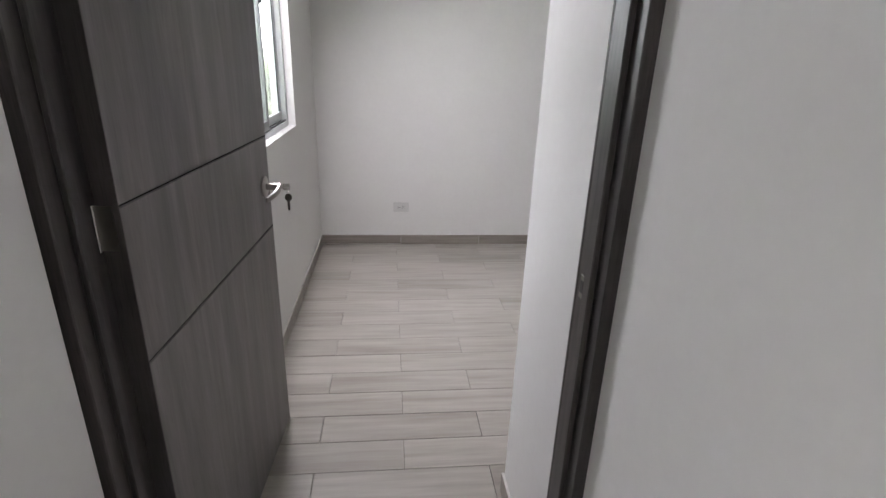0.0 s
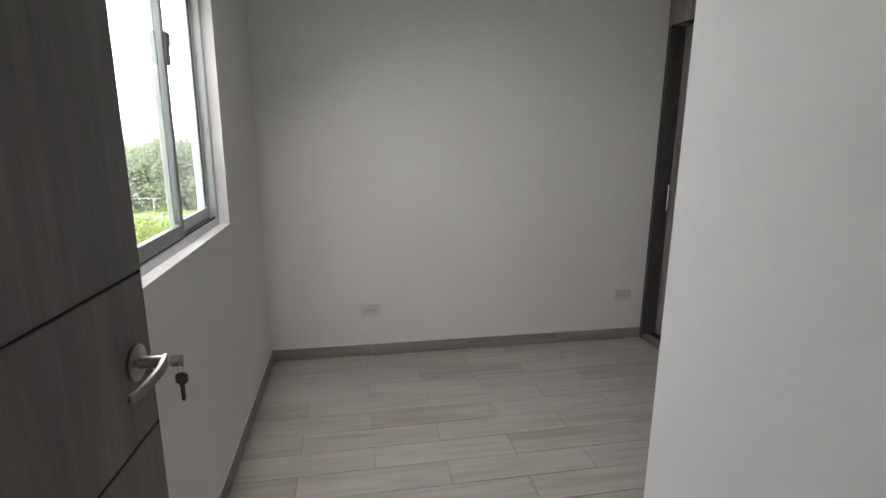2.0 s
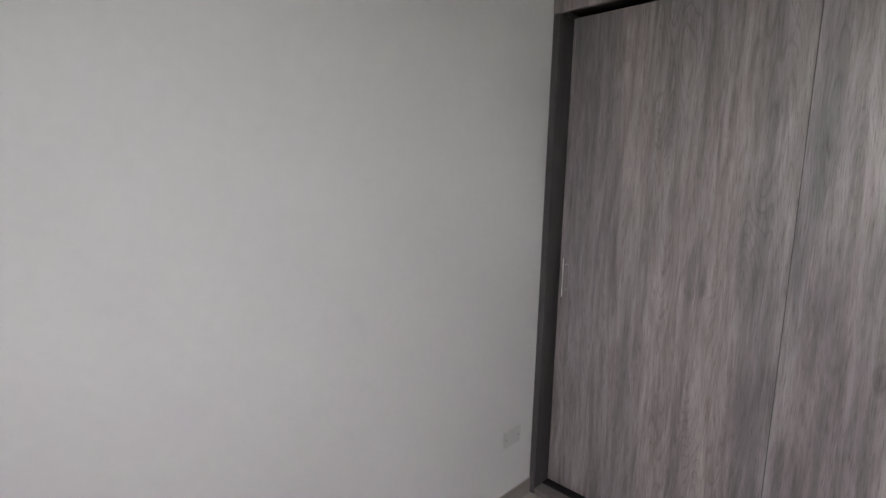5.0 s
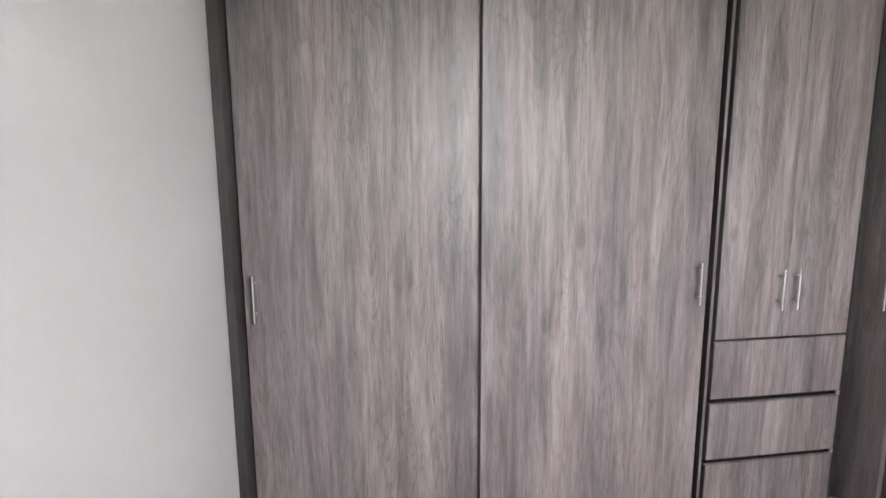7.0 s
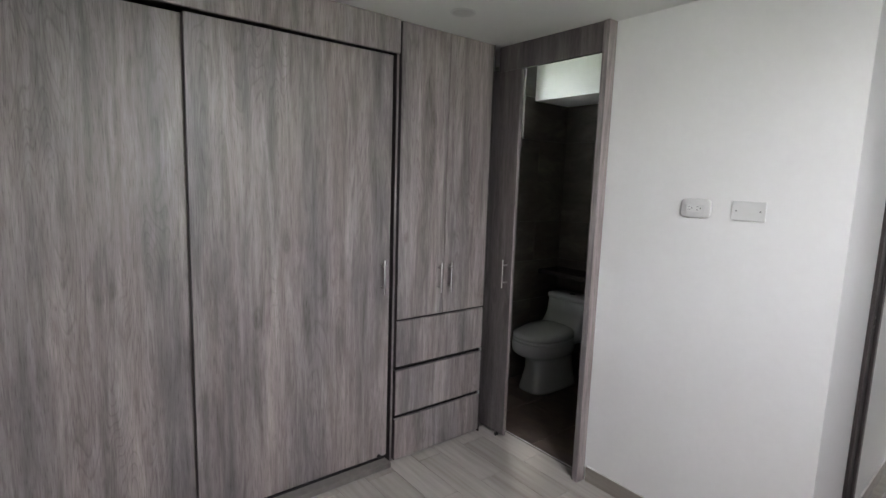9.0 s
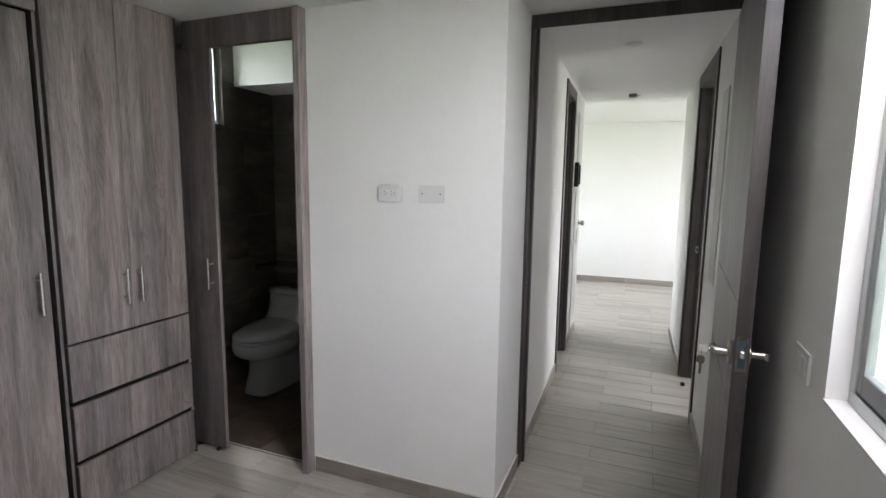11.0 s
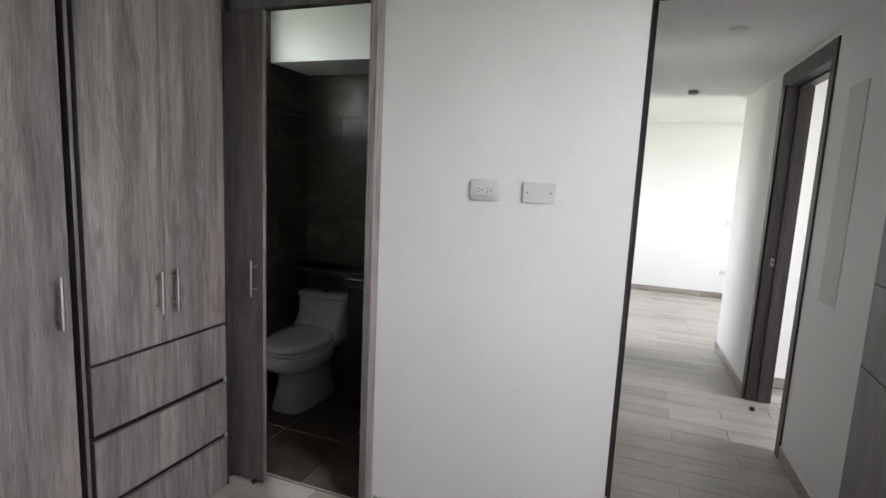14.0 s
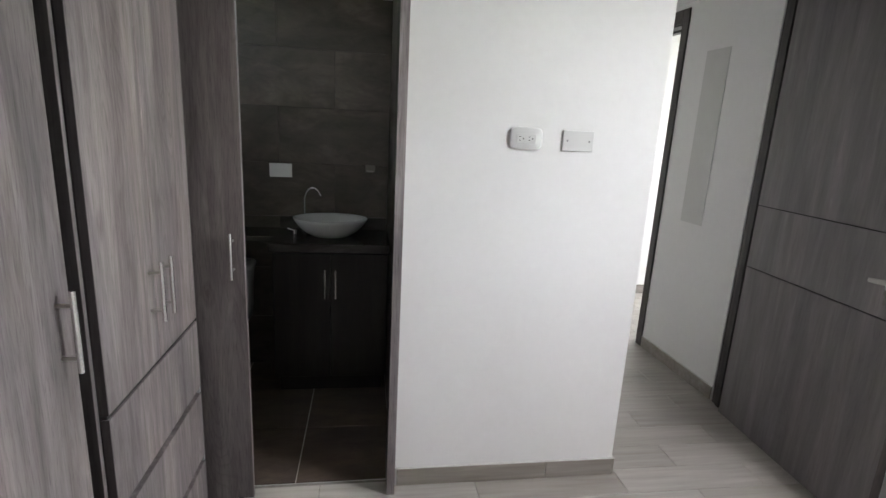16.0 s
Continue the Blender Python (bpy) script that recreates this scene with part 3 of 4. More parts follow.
lever(1, True)
lever(-1, False)
b = boxed(-0.034, -0.006, LEN + 0.0014, LEN + 0.0022, 0.945, 1.045, m=LM)
edge = part("latch_plate", b, BRASS, door, "steel latch plate")
b = bmesh.new()
for za, zb, xa, xb in ((0.955, 0.985, -0.030, -0.012), (1.008, 1.035, -0.026, -0.010)):
    box(b, xa, xb, LEN + 0.0024, LEN + 0.0034, za, zb, bevel=0.0005, m=LM)
part("tape", b, TAPE, edge, "scraps of blue film left on the latch")
part("bolt", boxed(-0.026, -0.014, LEN + 0.002, LEN + 0.012, 0.985, 1.005, bevel=0.002, m=LM), STEEL, edge)
for zc in (0.22, 1.098, 1.93):
    b = bmesh.new()
    rod(b, LM @ Vector((-0.046, -0.006, zc - 0.042)), LM @ Vector((-0.046, -0.006, zc + 0.042)), 0.006, 12)
    hinge = part("hinge", shade(b), STEEL, door, "worn steel hinge")
    part("hinge_leaf", boxed(-0.042, -0.012, -0.0034, -0.0016, zc - 0.041, zc + 0.041, m=LM), BRASS, hinge, "dark hinge leaf")

# ---------------------------------------------------------------- fitted wardrobe
def bar_handle(parent, x, y, za, zb, face_x=None, normal=(-1, 0, 0), r=0.0058):
    n = Vector(normal)
    p = Vector((x, y, 0))
    b = bmesh.new()
    off = 0.032
    rod(b, p + n * off + Vector((0, 0, za)), p + n * off + Vector((0, 0, zb)), r, 14)
    h = part("handle", shade(b), STEEL, parent, "brushed steel bar handle")
    for zz in (za + 0.03, zb - 0.03):
        part("post", shade(rod(bmesh.new(), p + Vector((0, 0, zz)), p + n * off + Vector((0, 0, zz)), 0.0045, 10)), STEEL_DARK, h)
    return h


ward = thing("wardrobe", (1.9, 1.62, 0), "grey-brown wood-grain sliding-door wardrobe up to the ceiling", "wardrobe")
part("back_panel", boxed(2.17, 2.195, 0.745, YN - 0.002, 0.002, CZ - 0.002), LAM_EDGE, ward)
part("side_panel", boxed(1.588, 2.17, YN - 0.030, YN - 0.001, 0.002, 2.065, bevel=0.001), PANEL_EDGE, ward)
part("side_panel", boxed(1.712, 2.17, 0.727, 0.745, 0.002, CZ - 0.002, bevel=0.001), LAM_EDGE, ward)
LEAN = Matrix.Translation((1.610, 0.7245, 0)) @ Matrix.Rotation(radians(0.86), 4, "Z")
part("header", boxed(0.0, 0.018, 0.0, YN - 0.726, 2.066, CZ - 0.001, bevel=0.0015, m=LEAN), LAM, ward)
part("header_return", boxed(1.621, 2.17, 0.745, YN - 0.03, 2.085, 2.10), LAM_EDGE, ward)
part("plinth", boxed(1.590, 2.17, 0.745, YN - 0.030, 0.001, 0.030, bevel=0.002), plain("grey_plinth", (0.17, 0.155, 0.145), 0.5, 0, 0.15, 20), ward, "grey base with a floor track")
part("track", boxed(1.648, 1.712, 0.750, YN - 0.034, 0.0302, 0.036), LINE, ward, "dark floor track")
front = part("sliding_door", boxed(1.656, 1.674, 0.734, 1.644, 0.040, 2.064, bevel=0.001), LAM, ward)
part("edge_strip", boxed(1.6565, 1.6735, 1.644, 1.646, 0.040, 2.064), LAM_EDGE, front)
back_door = part("sliding_door", boxed(1.686, 1.704, 1.60, YN - 0.036, 0.040, 2.064, bevel=0.001), LAM, ward)
bar_handle(front, 1.656, 0.781, 0.915, 1.085)
bar_handle(back_door, 1.686, 2.451, 0.915, 1.085)
for yy in (1.606, 0.78):
    b = shade(rod(bmesh.new(), (1.644, yy, 0.046), (1.664, yy, 0.046), 0.0095, 14))
    part("roller", b, BLACK, front, "small black roller")

cab = thing("closet_cabinet", (1.9, 0.41, 0), "grey-brown wood-grain cabinet with two doors over three drawers", "cabinet")
part("body", boxed(1.664, 2.19, 0.104, 0.7098, 0.002, CZ - 0.002), LINE, cab)
part("side_panel", boxed(1.622, 1.664, 0.104, 0.1125, 0.002, CZ - 0.002), LAM_EDGE, cab)
part("side_panel", boxed(1.6400, 1.700, 0.7100, 0.724, 0.002, CZ - 0.002), LAM_EDGE, cab)
part("edge_strip", boxed(1.6388, 1.6400, 0.7125, 0.7238, 0.002, CZ - 0.002), LAM, cab, "pale edge of the side panel")
d1 = part("door", boxed(XE, XE + 0.018, 0.4165, 0.7075, 0.774, CZ - 0.002, bevel=0.0012), LAM, cab)
d2 = part("door", boxed(XE, XE + 0.018, 0.115, 0.4140, 0.774, CZ - 0.002, bevel=0.0012), LAM, cab)
# The rail's dark colour stands in for the shadow gap below the doors.
part("divider", boxed(XE + 0.004, XE + 0.0185, 0.113, 0.7098, 0.764, 0.772), LAM_EDGE, cab, "thin rail edge between doors and drawers, darkened for the shadow gap")
part("edge_band", boxed(XE + 0.0008, XE + 0.018, 0.7075, 0.7090, 0.774, CZ - 0.002), LAM_EDGE, d1)
bar_handle(d1, XE, 0.452, 0.893, 1.055)
bar_handle(d2, XE, 0.384, 0.893, 1.055)
for za, zb in ((0.524, 0.762), (0.261, 0.500), (0.014, 0.237)):
    dw = part("drawer", boxed(XE, XE + 0.018, 0.115, 0.7075, za, zb, bevel=0.0012), LAM, cab)
    part("edge_band", boxed(XE + 0.0008, XE + 0.018, 0.7075, 0.7090, za, zb), LAM_EDGE, dw)
for zz in (0.512, 0.249):
    part("pull_bracket", boxed(XE + 0.002, XE + 0.012, 0.112, 0.122, zz - 0.010, zz + 0.010), ALU, cab)

slide = thing("sliding_door", (1.79, 0.03, 0), "wood-grain sliding bathroom door with shade in its colour, pushed open", "door")
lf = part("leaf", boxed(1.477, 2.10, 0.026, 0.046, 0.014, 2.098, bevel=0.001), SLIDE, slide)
part("edge_strip", boxed(1.4755, 1.477, 0.0262, 0.0458, 0.014, 2.098), LAM, slide)
bar_handle(lf, 1.512, 0.046, 0.893, 1.052, normal=(0, 1, 0))
part("roller", shade(rod(bmesh.new(), (1.522, 0.048, 0.012), (1.522, 0.062, 0.012), 0.011, 14)), BLACK, slide, "black floor guide")

# ---------------------------------------------------------------- wall plates
def plate_base(name, base, label, w, h, normal, round_it, material=PLASTIC):
    n = Vector(normal)
    t = thing(name, base, label, "outlet" if "socket" in name else "wall plate")
    side = Vector((-n.y, n.x, 0))
    M = Matrix.Translation(base) @ Matrix(((side.x, 0, n.x, 0), (side.y, 0, n.y, 0), (0, 1, 0, 0), (0, 0, 0, 1)))
    b = bmesh.new()
    if round_it:
        rings = []
        for d, k in ((0.0, 0.985), (0.005, 1.0), (0.009, 0.965), (0.011, 0.90)):
            rings.append([M @ Vector(p) for p in oval(0, 0, d, w / 2 * k, h / 2 * k, 40, 5.0)])
        loft(b, rings)
        shade(b, 0.9)
    else:
        box(b, -w / 2, w / 2, -h / 2, h / 2, 0, 0.007, bevel=0.0015, m=M)
    part("cover", b, material, t)
    return t, M


def socket(base, normal=(0, 1, 0), w=0.122, h=0.079, name="wall_socket", label="white double socket with rounded cover plate", round_it=True):
    t, M = plate_base(name, base, label, w, h, normal, round_it)
    d = 0.011 if round_it else 0.007
    b = boxed(-0.036, 0.036, -0.017, 0.017, d - 0.002, d + 0.0022, bevel=0.001, m=M)
    ins = part("insert", b, PLASTIC, t)
    for cx in (-0.017, 0.017):
        b = bmesh.new()
        box(b, cx - 0.010, cx - 0.003, 0.005, 0.0072, d + 0.002, d + 0.0029, m=M)
        box(b, cx - 0.010, cx - 0.003, -0.0072, -0.005, d + 0.002, d + 0.0029, m=M)
        rod(b, M @ Vector((cx + 0.005, 0, d + 0.002)), M @ Vector((cx + 0.005, 0, d + 0.0029)), 0.0026, 10)
        part("slot", b, BLACK, ins)
    return t


def blank_plate(base, normal=(0, 1, 0), w=0.118, h=0.073, name="blank_plate", label="white blank cover plate with two screws"):
    t, M = plate_base(name, base, label, w, h, normal, False)
    for cx in (-0.042, 0.042):
        part("screw", rod(bmesh.new(), M @ Vector((cx, 0, 0.0068)), M @ Vector((cx, 0, 0.0085)), 0.0038, 12), PLASTIC_GREY, t)
    return t


socket((0.509, 0, 1.405))
blank_plate((0.312, 0, 1.405))
socket((-0.301, YN, 0.306), (0, -1, 0), 0.118, 0.073, label="white double socket with flat cover plate", round_it=False)
blank_plate((1.435, YN, 0.325), (0, -1, 0))
t, M = plate_base("light_switch", (XW, 0.575, 1.035), "white two-rocker light switch", 0.118, 0.075, (1, 0, 0), False)
for cx in (-0.02, 0.02):
    part("rocker", boxed(cx - 0.016, cx + 0.016, -0.022, 0.022, 0.006, 0.0082, bevel=0.0008, m=M), PLASTIC, t)
socket((-1.214, Y_FAR, 0.36), (0, 1, 0), 0.118, 0.073)
blank_plate((-1.214, Y_FAR, 1.03), (0, 1, 0))


def ceiling_lamp(x, y, z, r=0.055):
    t = thing("ceiling_lamp", (x, y, z), "round white recessed ceiling lamp, switched off", "ceiling lamp", "recessed ceiling lamps")
    b = loft(bmesh.new(), [oval(x, y, z, r, r, 32), oval(x, y, z - 0.003, r, r, 32), oval(x, y, z - 0.005, r * 0.93, r * 0.93, 32), oval(x, y, z - 0.004, r * 0.86, r * 0.86, 32)])
    part("rim", shade(b, 0.5), RIM, t)
    b = loft(bmesh.new(), [oval(x, y, z - 0.003, r * 0.85, r * 0.85, 32), oval(x, y, z - 0.0055, r * 0.8, r * 0.8, 32), oval(x, y, z - 0.007, r * 0.5, r * 0.5, 32)])
    part("diffuser", shade(b, 0.9), LENS, t)


ceiling_lamp(1.335, 0.58, CZ, 0.058)
ceiling_lamp(-0.415, -1.21, CZ2, 0.052)
ceiling_lamp(-0.39, -3.05, CZ2, 0.05)
det = thing("ceiling_sensor", (-0.37, -2.95, CZ2), "small grey sensor box on the corridor ceiling", "sensor")
part("housing", boxed(-0.405, -0.335, -2.98, -2.92, CZ2 - 0.030, CZ2, bevel=0.004), PLASTIC_GREY, det)
part("cap", boxed(-0.395, -0.345, -2.975, -2.925, CZ2 - 0.036, CZ2 - 0.030, bevel=0.003), PLASTIC, det)

# ---------------------------------------------------------------- corridor things
# Thin upright rectangle, a little darker than the wall paint.
pan = thing("grey_wall_patch", (CXW, -0.965, 1.44), "flush pale grey rectangle on the corridor wall", "panel")
part("cover", boxed(CXW, CXW + 0.004, -1.062, -0.865, 0.945, 1.942, bevel=0.001), plain("pale_grey_patch", (0.59, 0.59, 0.57), 0.6, 0, 0.03), pan)
ic = thing("intercom", (CXE, -2.62, 1.53), "black wall intercom receiver beside the corridor doorway", "intercom")
part("body", boxed(CXE - 0.035, CXE, -2.665, -2.575, 1.425, 1.635, bevel=0.004), BLACK, ic)
part("receiver", boxed(CXE - 0.047, CXE - 0.035, -2.655, -2.615, 1.445, 1.615, bevel=0.004), BLACK, ic)
part("speaker", boxed(CXE - 0.037, CXE - 0.0348, -2.605, -2.585, 1.56, 1.60), PLASTIC_GREY, ic)
cd = thing("closet_door", (CXE, -2.93, 0), "narrow white flush door with a round steel knob", "door")
part("leaf", boxed(CXE - 0.006, CXE, -3.115, -2.74, 0.085, 2.08, bevel=0.001), PLASTIC, cd)
b = bmesh.new()
rod(b, (CXE - 0.006, -3.05, 1.075), (CXE - 0.012, -3.05, 1.075), 0.026, 20)
rod(b, (CXE - 0.012, -3.05, 1.075), (CXE - 0.035, -3.05, 1.075), 0.010, 14)
rod(b, (CXE - 0.035, -3.05, 1.075), (CXE - 0.062, -3.05, 1.075), 0.025, 20, 0.021)
part("knob", shade(b), STEEL_DARK, cd)
t, M = plate_base("light_switch", (CXE, -2.52, 1.0), "small white light switch", 0.075, 0.118, (-1, 0, 0), False)
part("rocker", boxed(-0.016, 0.016, -0.025, 0.025, 0.006, 0.010, bevel=0.001, m=M), PLASTIC, t)
st = thing("door_stop", (-0.90, -1.935, 0), "small black rubber door stop on the floor", "door stop")
b = loft(bmesh.new(), [oval(-0.90, -1.935, 0.0, 0.016, 0.016, 20), oval(-0.90, -1.935, 0.018, 0.015, 0.015, 20), oval(-0.90, -1.935, 0.024, 0.010, 0.010, 20)])
part("buffer", shade(b, 0.7), BLACK, st)

# ---------------------------------------------------------------- bathroom things
TX = 1.862
wc = thing("toilet", (TX, -0.8, 0), "white one-piece porcelain toilet with closed lid", "toilet")
rings = []
for z, cy, rx, ry, pw in ((0.000, -0.805, 0.124, 0.236, 3.4), (0.012, -0.805, 0.124, 0.236, 3.4), (0.08, -0.808, 0.114, 0.222, 3.2), (0.16, -0.810, 0.108, 0.208, 2.8),
                          (0.225, -0.805, 0.110, 0.208, 2.6), (0.248, -0.79, 0.128, 0.218, 2.4), (0.270, -0.758, 0.162, 0.242, 2.3), (0.295, -0.740, 0.182, 0.254, 2.2),
                          (0.320, -0.737, 0.188, 0.258, 2.2), (0.360, -0.737, 0.188, 0.258, 2.2), (0.368, -0.737, 0.180, 0.250, 2.2)):
    rings.append(oval(TX, cy, z, rx, ry, 40, pw))
part("bowl", shade(loft(bmesh.new(), rings), 0.8), PORCELAIN, wc)
b = loft(bmesh.new(), [oval(TX, -0.735, 0.3700, 0.178, 0.245, 40, 2.2), oval(TX, -0.735, 0.3740, 0.186, 0.252, 40, 2.2), oval(TX, -0.735, 0.3860, 0.187, 0.253, 40, 2.2), oval(TX, -0.735, 0.3900, 0.182, 0.248, 40, 2.2)])
part("seat", shade(b, 0.7), PORCELAIN, wc)
b = loft(bmesh.new(), [oval(TX, -0.735, 0.3925, 0.180, 0.246, 40, 2.2), oval(TX, -0.735, 0.3960, 0.186, 0.252, 40, 2.2), oval(TX, -0.735, 0.4160, 0.184, 0.250, 40, 2.2), oval(TX, -0.745, 0.4280, 0.160, 0.220, 40, 2.2),
                       oval(TX, -0.755, 0.4340, 0.09, 0.14, 40, 2.2)])
for q in b.verts:
    q.co.z += max(0.0, q.co.z - 0.3925) * max(0.0, -0.60 - q.co.y) * 2.4
part("lid", shade(b, 0.8), PORCELAIN, wc)
rings = []
for z, y_front, hw in ((0.34, -0.84, 0.165), (0.40, -0.85, 0.172), (0.445, -0.868, 0.172), (0.48, -0.905, 0.172), (0.53, -0.932, 0.174), (0.622, -0.950, 0.178)):
    rings.append(oval(TX, (y_front - 1.135) / 2, z, hw, (y_front + 1.135) / 2 * 1.0, 36, 5.0))
part("tank", shade(loft(bmesh.new(), rings), 0.8), PORCELAIN, wc)
b = loft(bmesh.new(), [oval(TX, -1.04, z, hw, hd, 36, 5.0) for z, hw, hd in ((0.624, 0.182, 0.093), (0.628, 0.188, 0.097), (0.648, 0.188, 0.097), (0.657, 0.180, 0.089))])
tl = part("tank_lid", shade(b, 0.7), PORCELAIN, wc)
b = loft(bmesh.new(), [oval(TX, -1.04, 0.656, 0.022, 0.022, 24), oval(TX, -1.04, 0.662, 0.021, 0.021, 24), oval(TX, -1.04, 0.663, 0.012, 0.012, 24)])
part("flush_button", shade(b, 0.6), CHROME, tl)

van = thing("vanity_cabinet", (1.26, -0.93, 0), "black-brown vanity cabinet with two doors", "cabinet")
part("body", boxed(0.952, 1.53, B_BACK + 0.01, -0.765, 0.10, 0.785), VANITY, van)
part("plinth", boxed(0.97, 1.51, B_BACK + 0.01, -0.80, 0.004, 0.10), LINE, van)
for xa, xb, hx in ((0.955, 1.2405, 1.215), (1.2435, 1.528, 1.268)):
    dr = part("door", boxed(xa, xb, -0.765, -0.747, 0.105, 0.780, bevel=0.0015), VANITY, van)
    h = part("handle", shade(rod(bmesh.new(), (hx, -0.722, 0.55), (hx, -0.722, 0.70), 0.005, 12)), STEEL, dr, "thin steel bar handle")
    for zz in (0.57, 0.68):
        part("post", rod(bmesh.new(), (hx, -0.747, zz), (hx, -0.722, zz), 0.0035, 8), STEEL, h)
top = thing("bathroom_counter", (1.4, -0.95, 0.79), "dark granite vanity top with a narrow ledge over the toilet", "worktop")
part("slab", boxed(0.945, 1.545, B_BACK + 0.001, -0.735, 0.787, 0.832, bevel=0.003), GRANITE, top)
part("ledge", boxed(1.545, B_EAST - 0.012, B_BACK + 0.001, -0.90, 0.800, 0.832, bevel=0.003), GRANITE, top)
part("upstand", boxed(0.952, 1.545, B_BACK + 0.010, B_BACK + 0.026, 0.832, 0.90, bevel=0.002), GRANITE, top)
BX, BY = 1.255, -0.945
basin = thing("vessel_basin", (BX, BY, 0.832), "white oval porcelain vessel basin on the vanity top", "basin")
prof = ((0.832, 0.085, 0.070), (0.836, 0.100, 0.082), (0.860, 0.140, 0.112), (0.890, 0.172, 0.137), (0.915, 0.189, 0.150), (0.932, 0.196, 0.156))
rings = [oval(BX, BY, z, rx, ry, 44) for z, rx, ry in prof]
rings += [oval(BX, BY, z - 0.0 if i == 0 else z + 0.008, rx - 0.010, ry - 0.010, 44) for i, (z, rx, ry) in enumerate(reversed(prof[2:]))]
rings += [oval(BX, BY, 0.850, 0.07, 0.055, 44)]
part("bowl", shade(loft(bmesh.new(), rings), 0.9), PORCELAIN, basin)
b = loft(bmesh.new(), [oval(BX, BY, 0.8505, 0.022, 0.022, 24), oval(BX, BY, 0.855, 0.020, 0.020, 24), oval(BX, BY, 0.857, 0.01, 0.01, 24)])
part("drain", shade(b, 0.6), CHROME, basin)
tapt = thing("basin_tap", (1.405, -1.07, 0.832), "chrome gooseneck basin tap", "tap")
b = bmesh.new()
pts = [(1.405, -1.07, 0.84), (1.405, -1.07, 0.93), (1.405, -1.07, 1.00)]
for k in range(1, 11):
    a = math.pi * k / 10 * 0.86
    pts.append((1.358 + 0.047 * math.cos(a), -1.07 + 0.012 * k / 10, 1.00 + 0.074 * math.sin(a)))
tube(b, pts, 0.0052, 12)
part("spout", shade(b, 0.8), CHROME, tapt)
part("base", shade(rod(bmesh.new(), (1.405, -1.07, 0.832), (1.405, -1.07, 0.850), 0.020, 20, 0.014)), CHROME, tapt)
b = shade(rod(bmesh.new(), (1.437, -0.90, 0.832), (1.437, -0.90, 0.872), 0.012, 16, 0.010))
rod(b, (1.437, -0.90, 0.866), (1.472, -0.89, 0.880), 0.004, 10)
part("valve_lever", b, CHROME, tapt)
plate_base("blank_plate", (1.538, B_BACK + 0.009, 1.157), "white blank plate on the tiled bathroom wall", 0.120, 0.075, (0, 1, 0), False)
th = thing("towel_holder", (1.05, B_BACK, 1.19), "small dark metal holder on the tiled wall", "holder")
part("plate", boxed(1.02, 1.075, B_BACK + 0.009, B_BACK + 0.016, 1.165, 1.205, bevel=0.002), BRASS, th)
part("hook", shade(rod(bmesh.new(), (1.03, B_BACK + 0.03, 1.17), (1.07, B_BACK + 0.03, 1.17), 0.005, 10)), STEEL_DARK, th)
bw = thing("window_2", (B_EAST, -0.42, 1.81), "small high bathroom window with frosted glass", "window")
tagged(bw, kind="structure")
b = bmesh.new()
for q in ((B_EAST + 0.03, B_EAST + 0.06, -0.66, -0.18, 1.81, 1.835), (B_EAST + 0.03, B_EAST + 0.06, -0.66, -0.18, 2.295, 2.32), (B_EAST + 0.03, B_EAST + 0.06, -0.66, -0.635, 1.835, 2.295),
          (B_EAST + 0.03, B_EAST + 0.06, -0.205, -0.18, 1.835, 2.295)):
    box(b, *q, bevel=0.002)
part("window_frame", b, ALU, bw)
pane = part("pane", boxed(B_EAST + 0.043, B_EAST + 0.047, -0.637, -0.203, 1.833, 2.297), FROST, bw)
pane.visible_shadow = False

# ---------------------------------------------------------------- outside
GZ = -9.0
GALV = plain("galvanised_grey", (0.13, 0.135, 0.13), 0.7, 0, 0.1)
GRASS = plain("meadow_grass", (0.098, 0.148, 0.042), 0.9, 0, 0.40, 0.30)
PATHM = plain("pale_path", (0.40, 0.38, 0.34), 0.9, 0, 0.15, 1.0)
BARK = plain("tree_bark", (0.085, 0.065, 0.050), 0.9, 0, 0.3, 5.0)
# The next two greens are paled and greyed to carry haze in colour.
LEAF_A = leafy("hazed_grey_green_leaves", (0.150, 0.182, 0.115), (0.235, 0.265, 0.180))
LEAF_B = leafy("hazed_dark_green_leaves", (0.125, 0.155, 0.110), (0.195, 0.225, 0.165))
LEAF_Y = leafy("yellow_green_leaves", (0.125, 0.165, 0.028), (0.235, 0.280, 0.065))
LEAF_P = leafy("pale_green_leaves", (0.130, 0.172, 0.082), (0.205, 0.250, 0.135))

bm = bmesh.new()
s = 2600
vs = [bm.verts.new((x, y, GZ)) for x, y in ((-s, -s), (s, -s), (s, s), (-s, s))]
bm.faces.new(vs)
setting("ground", bm, GRASS, "green meadow with bushes below the building", "ground")
bm = bmesh.new()
edge_a, edge_b = [], []
for i in range(25):
    f = i / 24
    x, y = -75 + 95 * f, 62 + 7 * math.sin(2.4 * f + 0.4)
    edge_a.append(bm.verts.new((x, y, GZ + 0.02)))
    edge_b.append(bm.verts.new((x, y + 1.5, GZ + 0.02)))
for i in range(24):
    bm.faces.new((edge_a[i], edge_a[i + 1], edge_b[i + 1], edge_b[i]))
setting("path", bm, PATHM, "pale footpath across the meadow", "path")


